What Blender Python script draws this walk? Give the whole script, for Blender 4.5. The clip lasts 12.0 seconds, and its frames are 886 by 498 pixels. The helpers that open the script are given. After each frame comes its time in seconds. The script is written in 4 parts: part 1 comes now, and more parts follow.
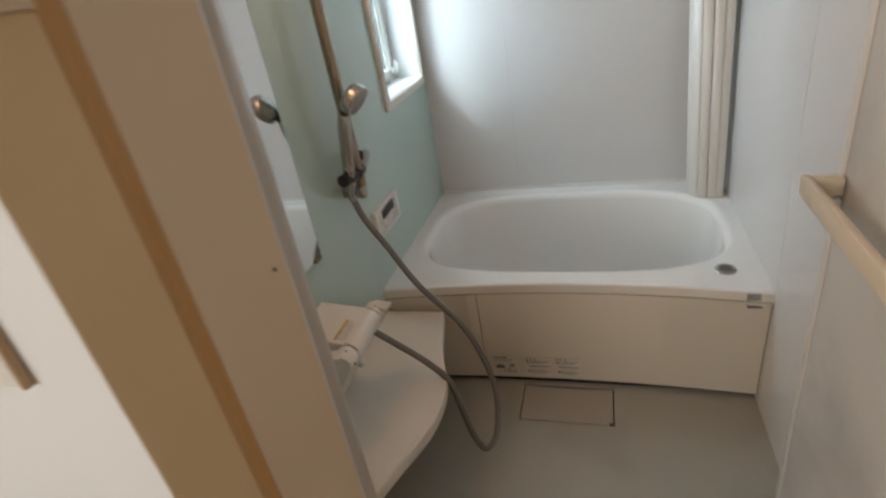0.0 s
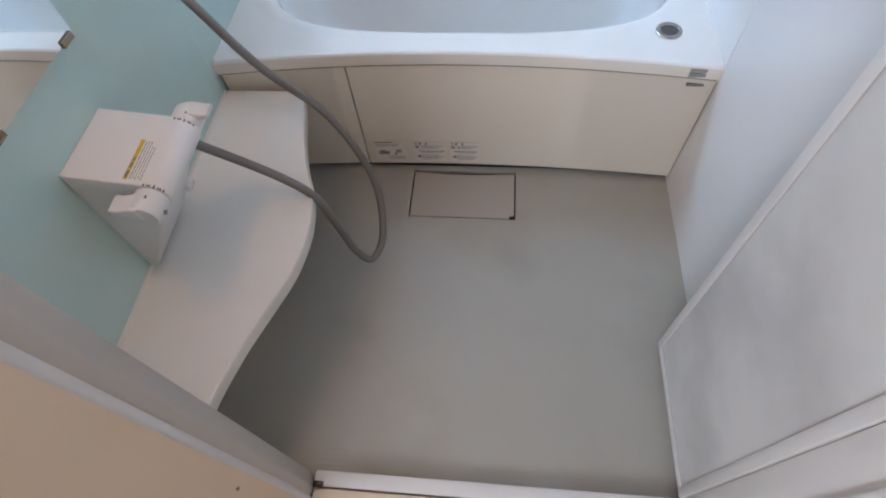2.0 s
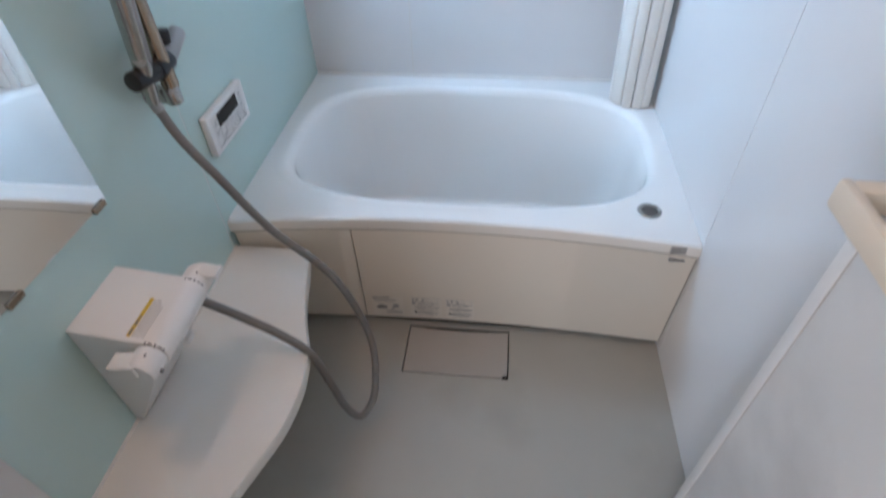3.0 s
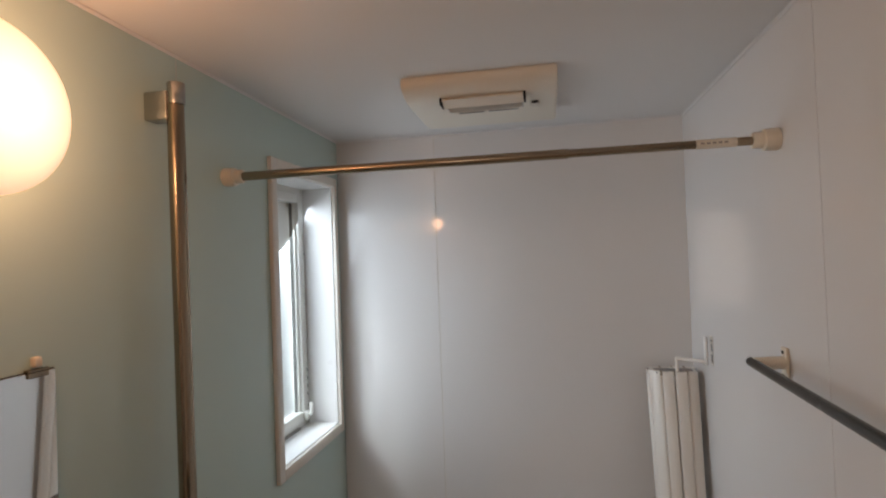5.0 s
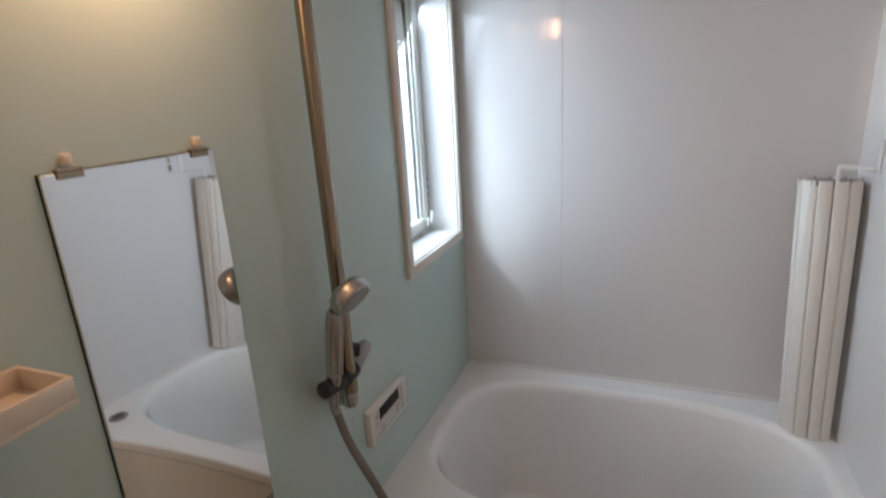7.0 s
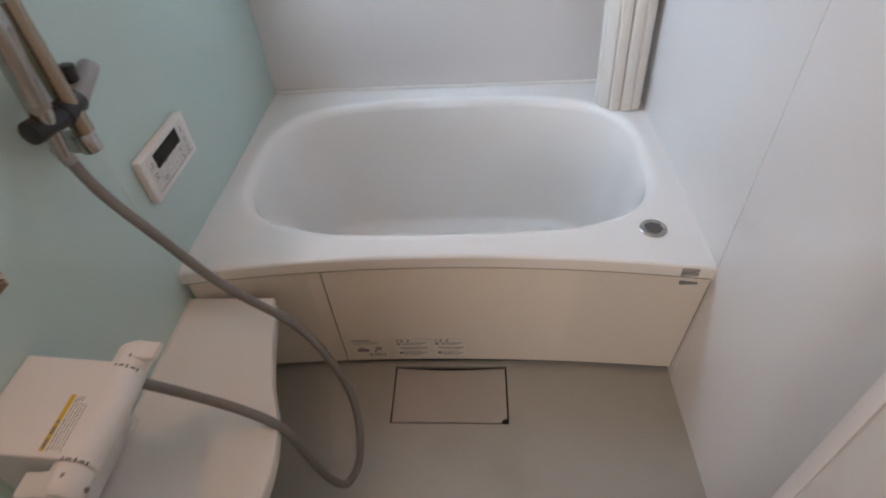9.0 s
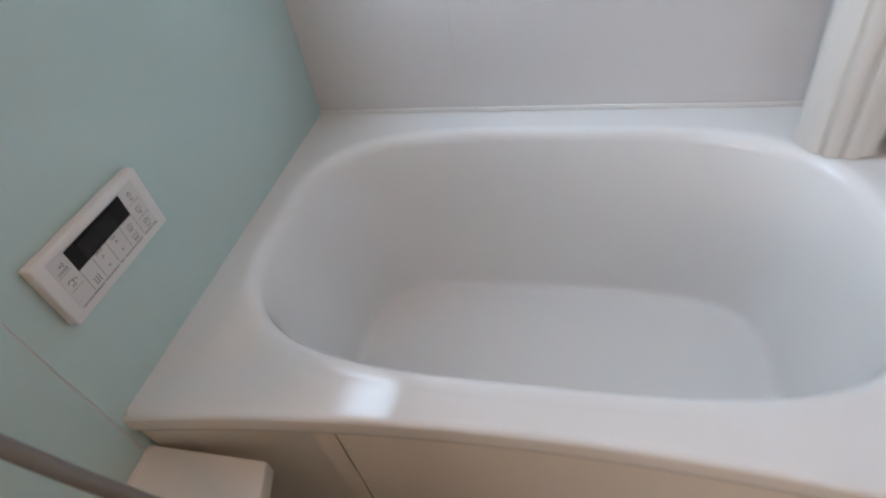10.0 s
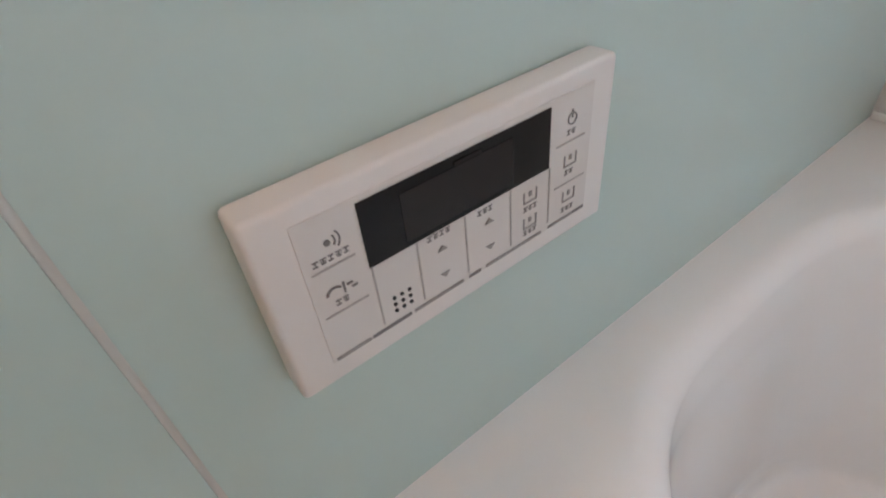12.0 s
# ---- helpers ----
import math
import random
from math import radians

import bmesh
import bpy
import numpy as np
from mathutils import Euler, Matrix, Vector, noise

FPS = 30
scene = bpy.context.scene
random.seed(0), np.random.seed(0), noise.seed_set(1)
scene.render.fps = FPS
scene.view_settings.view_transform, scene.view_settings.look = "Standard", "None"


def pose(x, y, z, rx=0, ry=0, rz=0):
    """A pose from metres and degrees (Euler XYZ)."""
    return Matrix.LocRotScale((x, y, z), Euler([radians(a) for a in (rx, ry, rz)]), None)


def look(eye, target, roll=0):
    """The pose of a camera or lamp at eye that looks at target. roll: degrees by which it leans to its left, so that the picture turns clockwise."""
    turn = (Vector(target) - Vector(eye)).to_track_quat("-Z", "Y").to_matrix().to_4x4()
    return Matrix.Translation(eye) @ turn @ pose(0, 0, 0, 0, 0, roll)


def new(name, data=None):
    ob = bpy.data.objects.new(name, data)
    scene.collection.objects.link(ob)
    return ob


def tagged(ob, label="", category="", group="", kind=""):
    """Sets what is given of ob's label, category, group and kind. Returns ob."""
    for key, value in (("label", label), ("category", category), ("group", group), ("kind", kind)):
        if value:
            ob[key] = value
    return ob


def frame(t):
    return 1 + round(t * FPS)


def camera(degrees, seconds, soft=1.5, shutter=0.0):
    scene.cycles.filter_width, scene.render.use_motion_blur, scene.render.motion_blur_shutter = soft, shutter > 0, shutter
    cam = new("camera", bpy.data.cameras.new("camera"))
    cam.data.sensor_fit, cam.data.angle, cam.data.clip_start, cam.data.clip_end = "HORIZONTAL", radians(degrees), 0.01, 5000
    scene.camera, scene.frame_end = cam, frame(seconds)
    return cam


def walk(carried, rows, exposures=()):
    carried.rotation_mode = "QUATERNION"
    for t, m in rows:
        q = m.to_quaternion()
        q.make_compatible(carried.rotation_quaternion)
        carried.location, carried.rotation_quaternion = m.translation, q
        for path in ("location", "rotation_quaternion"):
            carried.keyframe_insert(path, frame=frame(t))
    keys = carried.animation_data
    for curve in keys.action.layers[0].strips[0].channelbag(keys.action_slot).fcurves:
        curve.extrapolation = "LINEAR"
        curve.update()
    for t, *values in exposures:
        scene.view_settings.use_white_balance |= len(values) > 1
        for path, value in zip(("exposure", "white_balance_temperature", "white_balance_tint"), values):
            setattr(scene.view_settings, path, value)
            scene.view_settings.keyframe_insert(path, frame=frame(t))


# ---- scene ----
cam = camera(79.2, 12.0, soft=1.9, shutter=0.3)
PATH = [
    (0, (0.747, -0.712, 1.387), (0.165, 0.965, 0.466), -10.1),
    (0.2, (0.776, -0.64, 1.358), (0.252, 0.987, 0.322), -11.6),
    (0.5, (0.747, -0.53, 1.336), (0.358, 0.979, 0.083), -11.7),
    (1, (0.721, -0.347, 1.27), (0.472, 0.913, -0.263), -11.9),
    (1.5, (0.702, -0.28, 1.25), (0.515, 0.789, -0.43), -8.9),
    (2, (0.701, -0.286, 1.275), (0.52, 0.752, -0.425), -6.1),
    (2.5, (0.718, -0.273, 1.273), (0.517, 0.843, -0.374), -4.3),
    (3, (0.706, -0.267, 1.335), (0.513, 1.171, -0.042), -2.0),
    (3.5, (0.722, -0.259, 1.404), (0.494, 1.466, 0.419), -1.6),
    (3.7, (0.726, -0.261, 1.435), (0.486, 1.558, 0.638), -1.0),
    (5.3, (0.744, -0.281, 1.572), (0.318, 1.672, 1.656), -3.0),
    (5.5, (0.733, -0.29, 1.571), (0.245, 1.648, 1.657), -3.1),
    (6, (0.711, -0.297, 1.565), (0.067, 1.596, 1.616), -3.0),
    (6.5, (0.7, -0.29, 1.543), (-0.043, 1.558, 1.364), -3.3),
    (7, (0.669, -0.253, 1.49), (-0.058, 1.523, 0.924), -3.4),
    (7.2, (0.659, -0.25, 1.465), (-0.041, 1.485, 0.758), -3.9),
    (7.5, (0.644, -0.243, 1.416), (-0.01, 1.416, 0.51), -4.3),
    (7.7, (0.647, -0.234, 1.401), (0.02, 1.345, 0.346), -4.8),
    (9.3, (0.702, 0.01, 1.237), (0.605, 1.454, -0.143), -4.6),
    (9.5, (0.689, 0.107, 1.198), (0.567, 1.556, -0.175), -5.6),
    (10, (0.636, 0.452, 1.1), (0.186, 1.829, -0.279), -10.3),
    (10.5, (0.489, 0.604, 1.028), (-0.332, 1.878, -0.278), -12.5),
    (11, (0.303, 0.697, 0.933), (-0.816, 1.798, -0.306), -10.7),
    (11.5, (0.193, 0.725, 0.852), (-1.076, 1.681, -0.363), -8.2),
    (12, (0.185, 0.749, 0.815), (-1.083, 1.613, -0.467), -6.7),
]
EXPOSURES = [(0.0, 0.05, 7900, 13), (0.6, 0.62, 6500, 13), (1.5, 0.84, 6000, 13), (2.5, 0.88, 5850, 12), (3.0, 0.72, 5850, 12), (3.6, 0.22, 7100, 20), (5.3, -0.72, 8700, 23), (6.0, -0.65, 7900, 22), (6.6, -0.5, 7600, 20), (7.1, -0.15, 7800, 20), (7.6, -0.05, 8100, 21), (9.4, 0.46, 7000, 19), (10.5, 0.36, 7300, 20), (12.0, 0.80, 7500, 22)]
walk(cam, [(t, look(e, g, r)) for t, e, g, r in PATH], EXPOSURES)

# ---------------------------------------------------------------- light
world = bpy.data.worlds.new("overcast_sky")
scene.world = world
world.use_nodes = True
wn = world.node_tree
sky = wn.nodes.new("ShaderNodeTexSky")
sky.sky_type, sky.sun_disc, sky.sun_elevation, sky.sun_rotation = "NISHITA", False, radians(41), radians(222)
wn.links.new(sky.outputs[0], wn.nodes["Background"].inputs[0])
wn.nodes["Background"].inputs[1].default_value = 0.10

sun = new("sun", bpy.data.lights.new("sun", "SUN"))
sun.data.energy, sun.data.angle, sun.data.color = 1.6, radians(9), (0.60, 0.82, 1.0)
sun.matrix_world = look((-10, -11, 12.9), (0, 0, 0))


def area(name, eye, target, w, h, watts, color):
    d = bpy.data.lights.new(name, "AREA")
    d.shape, d.size, d.size_y, d.energy, d.color = "RECTANGLE", w, h, watts, color
    ob = new(name, d)
    ob.matrix_world = look(eye, target)
    return ob


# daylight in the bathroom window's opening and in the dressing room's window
window_light = area("window_daylight", (-0.205, 1.33, 1.42), (1.0, 1.62, 0.85), 0.34, 0.76, 7.2, (0.50, 0.745, 1.0))
window_light.data.spread = radians(155)
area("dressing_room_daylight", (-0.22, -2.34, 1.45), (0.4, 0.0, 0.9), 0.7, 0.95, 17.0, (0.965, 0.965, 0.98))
bulb = new("wall_lamp_bulb", bpy.data.lights.new("wall_lamp_bulb", "POINT"))
bulb.data.energy, bulb.data.color, bulb.data.shadow_soft_size = 4.0, (1.0, 0.585, 0.37), 0.055
bulb.location = (0.080, 0.286, 1.785)

# ---------------------------------------------------------------- materials


def mat(name, color, rough=0.5, metal=0.0, vary=0.06, scale=6.0, grain=180.0, bump=0.02, coat=0.0, stain=None, amount=0.0, random_tone=0.0, spread=0.07):
    m = bpy.data.materials.new(name)
    m.use_nodes = True
    t = m.node_tree
    n, l = t.nodes, t.links
    b = n["Principled BSDF"]
    b.inputs["Metallic"].default_value = metal
    b.inputs["Coat Weight"].default_value = coat
    b.inputs["Coat Roughness"].default_value = 0.12
    tc = n.new("ShaderNodeTexCoord")
    big, fine = n.new("ShaderNodeTexNoise"), n.new("ShaderNodeTexNoise")
    big.inputs["Scale"].default_value, big.inputs["Detail"].default_value = scale, 4
    fine.inputs["Scale"].default_value, fine.inputs["Detail"].default_value = grain, 3
    l.new(tc.outputs["Object"], big.inputs["Vector"])
    l.new(tc.outputs["Object"], fine.inputs["Vector"])
    mix = n.new("ShaderNodeMix")
    mix.data_type = "RGBA"
    mix.inputs[6].default_value = (*[c * (1 - vary) for c in color], 1)
    mix.inputs[7].default_value = (*[min(1, c * (1 + vary)) for c in color], 1)
    l.new(big.outputs[0], mix.inputs[0])
    last = mix.outputs[2]
    if stain:
        ramp = n.new("ShaderNodeValToRGB")
        ramp.color_ramp.elements[0].position, ramp.color_ramp.elements[1].position = 0.52, 0.74
        patch = n.new("ShaderNodeTexNoise")
        patch.inputs["Scale"].default_value, patch.inputs["Detail"].default_value = scale * 0.6, 6
        l.new(tc.outputs["Object"], patch.inputs["Vector"])
        l.new(patch.outputs[0], ramp.inputs[0])
        sc = n.new("ShaderNodeMath")
        sc.operation = "MULTIPLY"
        sc.inputs[1].default_value = amount
        l.new(ramp.outputs[0], sc.inputs[0])
        m2 = n.new("ShaderNodeMix")
        m2.data_type = "RGBA"
        m2.inputs[7].default_value = (*stain, 1)
        l.new(sc.outputs[0], m2.inputs[0])
        l.new(last, m2.inputs[6])
        last = m2.outputs[2]
    if random_tone:
        info, hsv, mr = n.new("ShaderNodeObjectInfo"), n.new("ShaderNodeHueSaturation"), n.new("ShaderNodeMapRange")
        mr.inputs["To Min"].default_value, mr.inputs["To Max"].default_value = 1 - random_tone, 1 + random_tone
        l.new(info.outputs["Random"], mr.inputs["Value"])
        l.new(mr.outputs[0], hsv.inputs["Value"])
        l.new(last, hsv.inputs["Color"])
        last = hsv.outputs[0]
    l.new(last, b.inputs["Base Color"])
    r = n.new("ShaderNodeMapRange")
    r.inputs["To Min"].default_value, r.inputs["To Max"].default_value = max(0, rough - spread), min(1, rough + spread)
    l.new(big.outputs[0], r.inputs["Value"])
    l.new(r.outputs[0], b.inputs["Roughness"])
    if bump:
        bp = n.new("ShaderNodeBump")
        bp.inputs["Strength"].default_value, bp.inputs["Distance"].default_value = bump, 0.002
        l.new(fine.outputs[0], bp.inputs["Height"])
        l.new(bp.outputs[0], b.inputs["Normal"])
    return m


AQUA = mat("aqua_wall_panel", (0.50, 0.65, 0.61), 0.075, vary=0.008, scale=1.2, grain=260, bump=0.02, spread=0.01)
WHITE_PANEL = mat("white_wall_panel", (0.73, 0.72, 0.71), 0.06, vary=0.01, scale=1.2, grain=260, bump=0.006, spread=0.01)
CEILING = mat("ceiling_panel_white", (0.74, 0.735, 0.73), 0.45, vary=0.02, scale=2, grain=200, bump=0.03)
for m_ in (AQUA, WHITE_PANEL):
    m_.node_tree.nodes["Principled BSDF"].inputs["IOR"].default_value = 1.58
TRIM = mat("ivory_seal_strip", (0.68, 0.645, 0.585), 0.45, vary=0.04)
FLOOR = mat("grey_bath_floor", (0.385, 0.372, 0.328), 0.42, vary=0.05, scale=5, grain=420, bump=0.12, stain=(0.30, 0.28, 0.235), amount=0.6)
HATCH = mat("drain_cover_plastic", (0.40, 0.37, 0.33), 0.42, vary=0.04, grain=420, bump=0.1)
DARK = mat("dark_gap", (0.02, 0.018, 0.016), 0.8, vary=0.1, bump=0)
PIT = mat("dark_underfloor", (0.06, 0.055, 0.05), 0.8)
TUB = mat("tub_acrylic", (0.86, 0.855, 0.83), 0.10, vary=0.012, scale=3, grain=90, bump=0.003, coat=0.2, spread=0.02)
TUB.node_tree.nodes["Principled BSDF"].inputs["IOR"].default_value = 1.40
TUB.node_tree.nodes["Principled BSDF"].inputs["Coat Roughness"].default_value = 0.06
# front face of the white rim, its weaker light painted as beige
RIM_SHADED = mat("rim_front_shaded", (0.78, 0.73, 0.655), 0.22, vary=0.02, scale=3, grain=300, bump=0.01)
APRON = mat("apron_ivory", (0.69, 0.62, 0.52), 0.33, vary=0.02, scale=3, grain=300, bump=0.03)
COUNTER = mat("counter_ivory", (0.78, 0.745, 0.69), 0.38, vary=0.03, scale=5, grain=300, bump=0.03, stain=(0.70, 0.65, 0.58), amount=0.25)
LID = mat("lid_cream_plastic", (0.76, 0.725, 0.67), 0.38, vary=0.02, scale=6)
PLASTIC = mat("white_plastic", (0.76, 0.74, 0.71), 0.32, vary=0.02, scale=9)
REVEAL = mat("white_reveal_board", (0.85, 0.85, 0.84), 0.3, vary=0.01, scale=6)
IVORY = mat("ivory_plastic", (0.76, 0.685, 0.575), 0.38, vary=0.03, scale=9)
CREAM_HANDLE = mat("cream_plastic", (0.76, 0.66, 0.53), 0.36, vary=0.03, scale=9)
STEEL = mat("brushed_steel", (0.34, 0.27, 0.20), 0.18, 1.0, vary=0.05, scale=20, grain=500, bump=0.02)
CHROME = mat("satin_chrome", (0.44, 0.425, 0.40), 0.25, 1.0, vary=0.05, scale=20, bump=0.01)
GREY_PL = mat("grey_plastic", (0.33, 0.32, 0.31), 0.34, 0.35, vary=0.05, scale=12)
DARK_STEEL = mat("dark_steel", (0.10, 0.095, 0.09), 0.25, 1.0, vary=0.08, scale=20, bump=0.01)
BLACK = mat("black_plastic", (0.012, 0.012, 0.013), 0.3, vary=0.2, bump=0.01)
BUTTON = mat("dark_grey_button", (0.12, 0.112, 0.105), 0.32, 0.4, vary=0.1, scale=30)
HOSE = mat("grey_hose", (0.20, 0.185, 0.17), 0.42, 0.2, vary=0.08, scale=15, grain=300, bump=0.05)
SCREEN = mat("screen_black", (0.006, 0.0055, 0.006), 0.13, vary=0.2, bump=0)
LCD = mat("screen_charcoal", (0.018, 0.016, 0.016), 0.2, vary=0.15, bump=0)
INK = mat("printed_grey", (0.19, 0.18, 0.175), 0.5, vary=0.15, scale=60)
INKPALE = mat("printed_pale_grey", (0.30, 0.285, 0.27), 0.5, vary=0.15, scale=60)
for m_ in (SCREEN, LCD):
    m_.node_tree.nodes["Principled BSDF"].inputs["Specular IOR Level"].default_value = 0.25
YELLOW = mat("printed_yellow", (0.62, 0.42, 0.03), 0.45, vary=0.08, scale=30)
JOINT = mat("panel_joint_grey", (0.59, 0.60, 0.565), 0.4, vary=0.05, scale=10)
# brown of hinge ends and sill groove, and of the painted tub gap lines
DULL_BROWN = mat("dull_brown", (0.33, 0.28, 0.22), 0.6, vary=0.1, scale=20)
LINE = mat("printed_faint_line", (0.43, 0.41, 0.385), 0.5, vary=0.1, scale=60)
CAUTION = mat("caution_label_clear", (0.715, 0.655, 0.565), 0.45, vary=0.03, scale=40)
DRYER = mat("dryer_ivory_white", (0.77, 0.71, 0.62), 0.38, vary=0.02, scale=9)
WIN_CASING = mat("window_casing_ivory", (0.77, 0.725, 0.66), 0.36, vary=0.02, scale=9)
FACE = mat("remote_face", (0.69, 0.665, 0.63), 0.35, vary=0.02, scale=20)
LABEL = mat("label_paper", (0.63, 0.59, 0.53), 0.5, vary=0.05, scale=40)
STICKER = mat("silver_sticker", (0.35, 0.33, 0.31), 0.4, 0.3, vary=0.1, scale=60)
DOOR_SHEET = mat("frosted_door_sheet", (0.65, 0.64, 0.62), 0.42, vary=0.06, scale=5, grain=140, bump=0.14, stain=(0.45, 0.44, 0.43), amount=0.85)
DOOR_FRAME = mat("white_door_profile", (0.72, 0.70, 0.68), 0.32, vary=0.03, scale=8)
FRAME_GREY = mat("grey_aluminium_profile", (0.52, 0.485, 0.445), 0.35, 0.1, vary=0.03, scale=8)
CASING = mat("cream_door_casing", (0.75, 0.60, 0.445), 0.4, vary=0.05, scale=5, grain=120, bump=0.05)
# the casing groove's shading, laid into its colour as honey brown
GROOVE_SHADE = mat("groove_shade_honey", (0.60, 0.355, 0.15), 0.4, vary=0.06, scale=8)
# same wood as CASING, with the shade on this face in its tone
CASING_SHADED = mat("casing_shaded_face", (0.75, 0.565, 0.345), 0.4, vary=0.06, scale=5)
PLASTER = mat("white_wallpaper", (0.76, 0.78, 0.79), 0.7, vary=0.03, scale=3, grain=240, bump=0.25)
BOARDS = mat("light_wood_floor", (0.42, 0.29, 0.18), 0.35, vary=0.12, scale=8, grain=90, bump=0.05, random_tone=0.08)
WOOD = mat("tan_wood_edge", (0.42, 0.27, 0.15), 0.4, vary=0.1, scale=25)
SASH = mat("window_sash_white", (0.72, 0.72, 0.68), 0.35, vary=0.03, scale=10)
GASKET = mat("window_gasket", (0.12, 0.12, 0.11), 0.6)

MIRROR = mat("mirror_silver", (0.86, 0.88, 0.88), 0.02, 1.0, vary=0.01, scale=3, bump=0)
MIRROR.node_tree.nodes["Map Range"].inputs["To Min"].default_value = 0.012
MIRROR.node_tree.nodes["Map Range"].inputs["To Max"].default_value = 0.03

GLASS = mat("frosted_window_glass", (0.92, 0.96, 0.96), 0.35, vary=0.02, scale=20, grain=300, bump=0.15)
GLASS.node_tree.nodes["Principled BSDF"].inputs["Transmission Weight"].default_value = 1.0

GLOBE = mat("opal_glass_lit", (0.85, 0.78, 0.66), 0.25, vary=0.02, bump=0)
gb = GLOBE.node_tree.nodes["Principled BSDF"]
gb.inputs["Emission Color"].default_value = (1.0, 0.74, 0.53, 1)
gn, gl_ = GLOBE.node_tree.nodes, GLOBE.node_tree.links
gpos, gdist, gmap = gn.new("ShaderNodeNewGeometry"), gn.new("ShaderNodeVectorMath"), gn.new("ShaderNodeMapRange")
gdist.operation = "DISTANCE"
gdist.inputs[1].default_value = (0.088, 0.283, 1.785)
gmap.inputs["From Min"].default_value, gmap.inputs["From Max"].default_value = 0.02, 0.128
gmap.inputs["To Min"].default_value, gmap.inputs["To Max"].default_value = 4.0, 0.82
gl_.new(gpos.outputs["Position"], gdist.inputs[0])
gl_.new(gdist.outputs["Value"], gmap.inputs["Value"])
gl_.new(gmap.outputs[0], gb.inputs["Emission Strength"])
gb.inputs["Transmission Weight"].default_value = 0.0

# ---------------------------------------------------------------- mesh helpers


def box(bm, x0, x1, y0, y1, z0, z1, bevel=0.0, seg=2):
    m = Matrix.LocRotScale(((x0 + x1) / 2, (y0 + y1) / 2, (z0 + z1) / 2), None, (abs(x1 - x0), abs(y1 - y0), abs(z1 - z0)))
    made = bmesh.ops.create_cube(bm, size=1, matrix=m)["verts"]
    if bevel:
        edges = {e for v in made for e in v.link_edges}
        bmesh.ops.bevel(bm, geom=list(edges), offset=bevel, segments=seg, profile=0.5, affect="EDGES")
    return bm


def boxed(*sizes, bevel=0.0, seg=2):
    bm = bmesh.new()
    for s in sizes:
        box(bm, *s, bevel=bevel, seg=seg)
    return bm


def rod(bm, a, b, r, seg=24, r2=None, bevel=0.0):
    a, b = Vector(a), Vector(b)
    m = Matrix.Translation((a + b) / 2) @ (b - a).to_track_quat("Z", "Y").to_matrix().to_4x4()
    made = bmesh.ops.create_cone(bm, cap_ends=True, cap_tris=False, segments=seg, radius1=r, radius2=r if r2 is None else r2, depth=(b - a).length, matrix=m)["verts"]
    if bevel:
        rims = [e for e in {e for v in made for e in v.link_edges} if len(e.link_faces) == 2 and any(len(f.verts) > 4 for f in e.link_faces)]
        bmesh.ops.bevel(bm, geom=rims, offset=bevel, segments=2, profile=0.5, affect="EDGES")
    return bm


def rods(*specs, bevel=0.0, seg=24):
    bm = bmesh.new()
    for s in specs:
        rod(bm, *s, bevel=bevel, seg=seg)
    return bm


def lathe(profile, origin, axis, seg=48):
    """profile: (radius, distance along axis)."""
    bm = bmesh.new()
    q = Vector(axis).to_track_quat("Z", "Y").to_matrix().to_4x4()
    m = Matrix.Translation(origin) @ q
    rings = []
    for r, h in profile:
        if r < 1e-6:
            rings.append([bm.verts.new(m @ Vector((0, 0, h)))])
        else:
            rings.append([bm.verts.new(m @ Vector((r * math.cos(2 * math.pi * i / seg), r * math.sin(2 * math.pi * i / seg), h))) for i in range(seg)])
    for a, b in zip(rings, rings[1:]):
        for i in range(seg):
            j = (i + 1) % seg
            vs = [a[i % len(a)], a[j % len(a)], b[j % len(b)], b[i % len(b)]]
            vs = list(dict.fromkeys(vs))
            if len(vs) > 2:
                bm.faces.new(vs)
    bmesh.ops.recalc_face_normals(bm, faces=bm.faces)
    return bm


def prism(outline, lo, hi, axis="z", bevel=0.0):
    """A flat outline pushed along an axis; outline pairs are the other two axes in order."""
    def at(p, h):
        return {"z": (p[0], p[1], h), "y": (p[0], h, p[1]), "x": (h, p[0], p[1])}[axis]
    bm = bmesh.new()
    a = [bm.verts.new(at(p, lo)) for p in outline]
    b = [bm.verts.new(at(p, hi)) for p in outline]
    caps = [bm.faces.new(a), bm.faces.new(b)]
    for i in range(len(a)):
        j = (i + 1) % len(a)
        bm.faces.new((a[i], a[j], b[j], b[i]))
    bmesh.ops.recalc_face_normals(bm, faces=bm.faces)
    if bevel:
        rims = list({e for f in caps for e in f.edges})
        bmesh.ops.bevel(bm, geom=rims, offset=bevel, segments=3, profile=0.5, affect="EDGES")
    return bm


def smooth_line(points, steps=8, closed=False):
    p = [Vector(v) for v in points]
    q = [p[-1], *p, p[0], p[1]] if closed else [2 * p[0] - p[1], *p, 2 * p[-1] - p[-2]]
    out = []
    for i in range(1, len(q) - 2):
        a, b, c, d = q[i - 1:i + 3]
        for k in range(steps):
            u = k / steps
            out.append(0.5 * (2 * b + (c - a) * u + (2 * a - 5 * b + 4 * c - d) * u * u + (3 * b - a - 3 * c + d) * u ** 3))
    if not closed:
        out.append(p[-1])
    return out


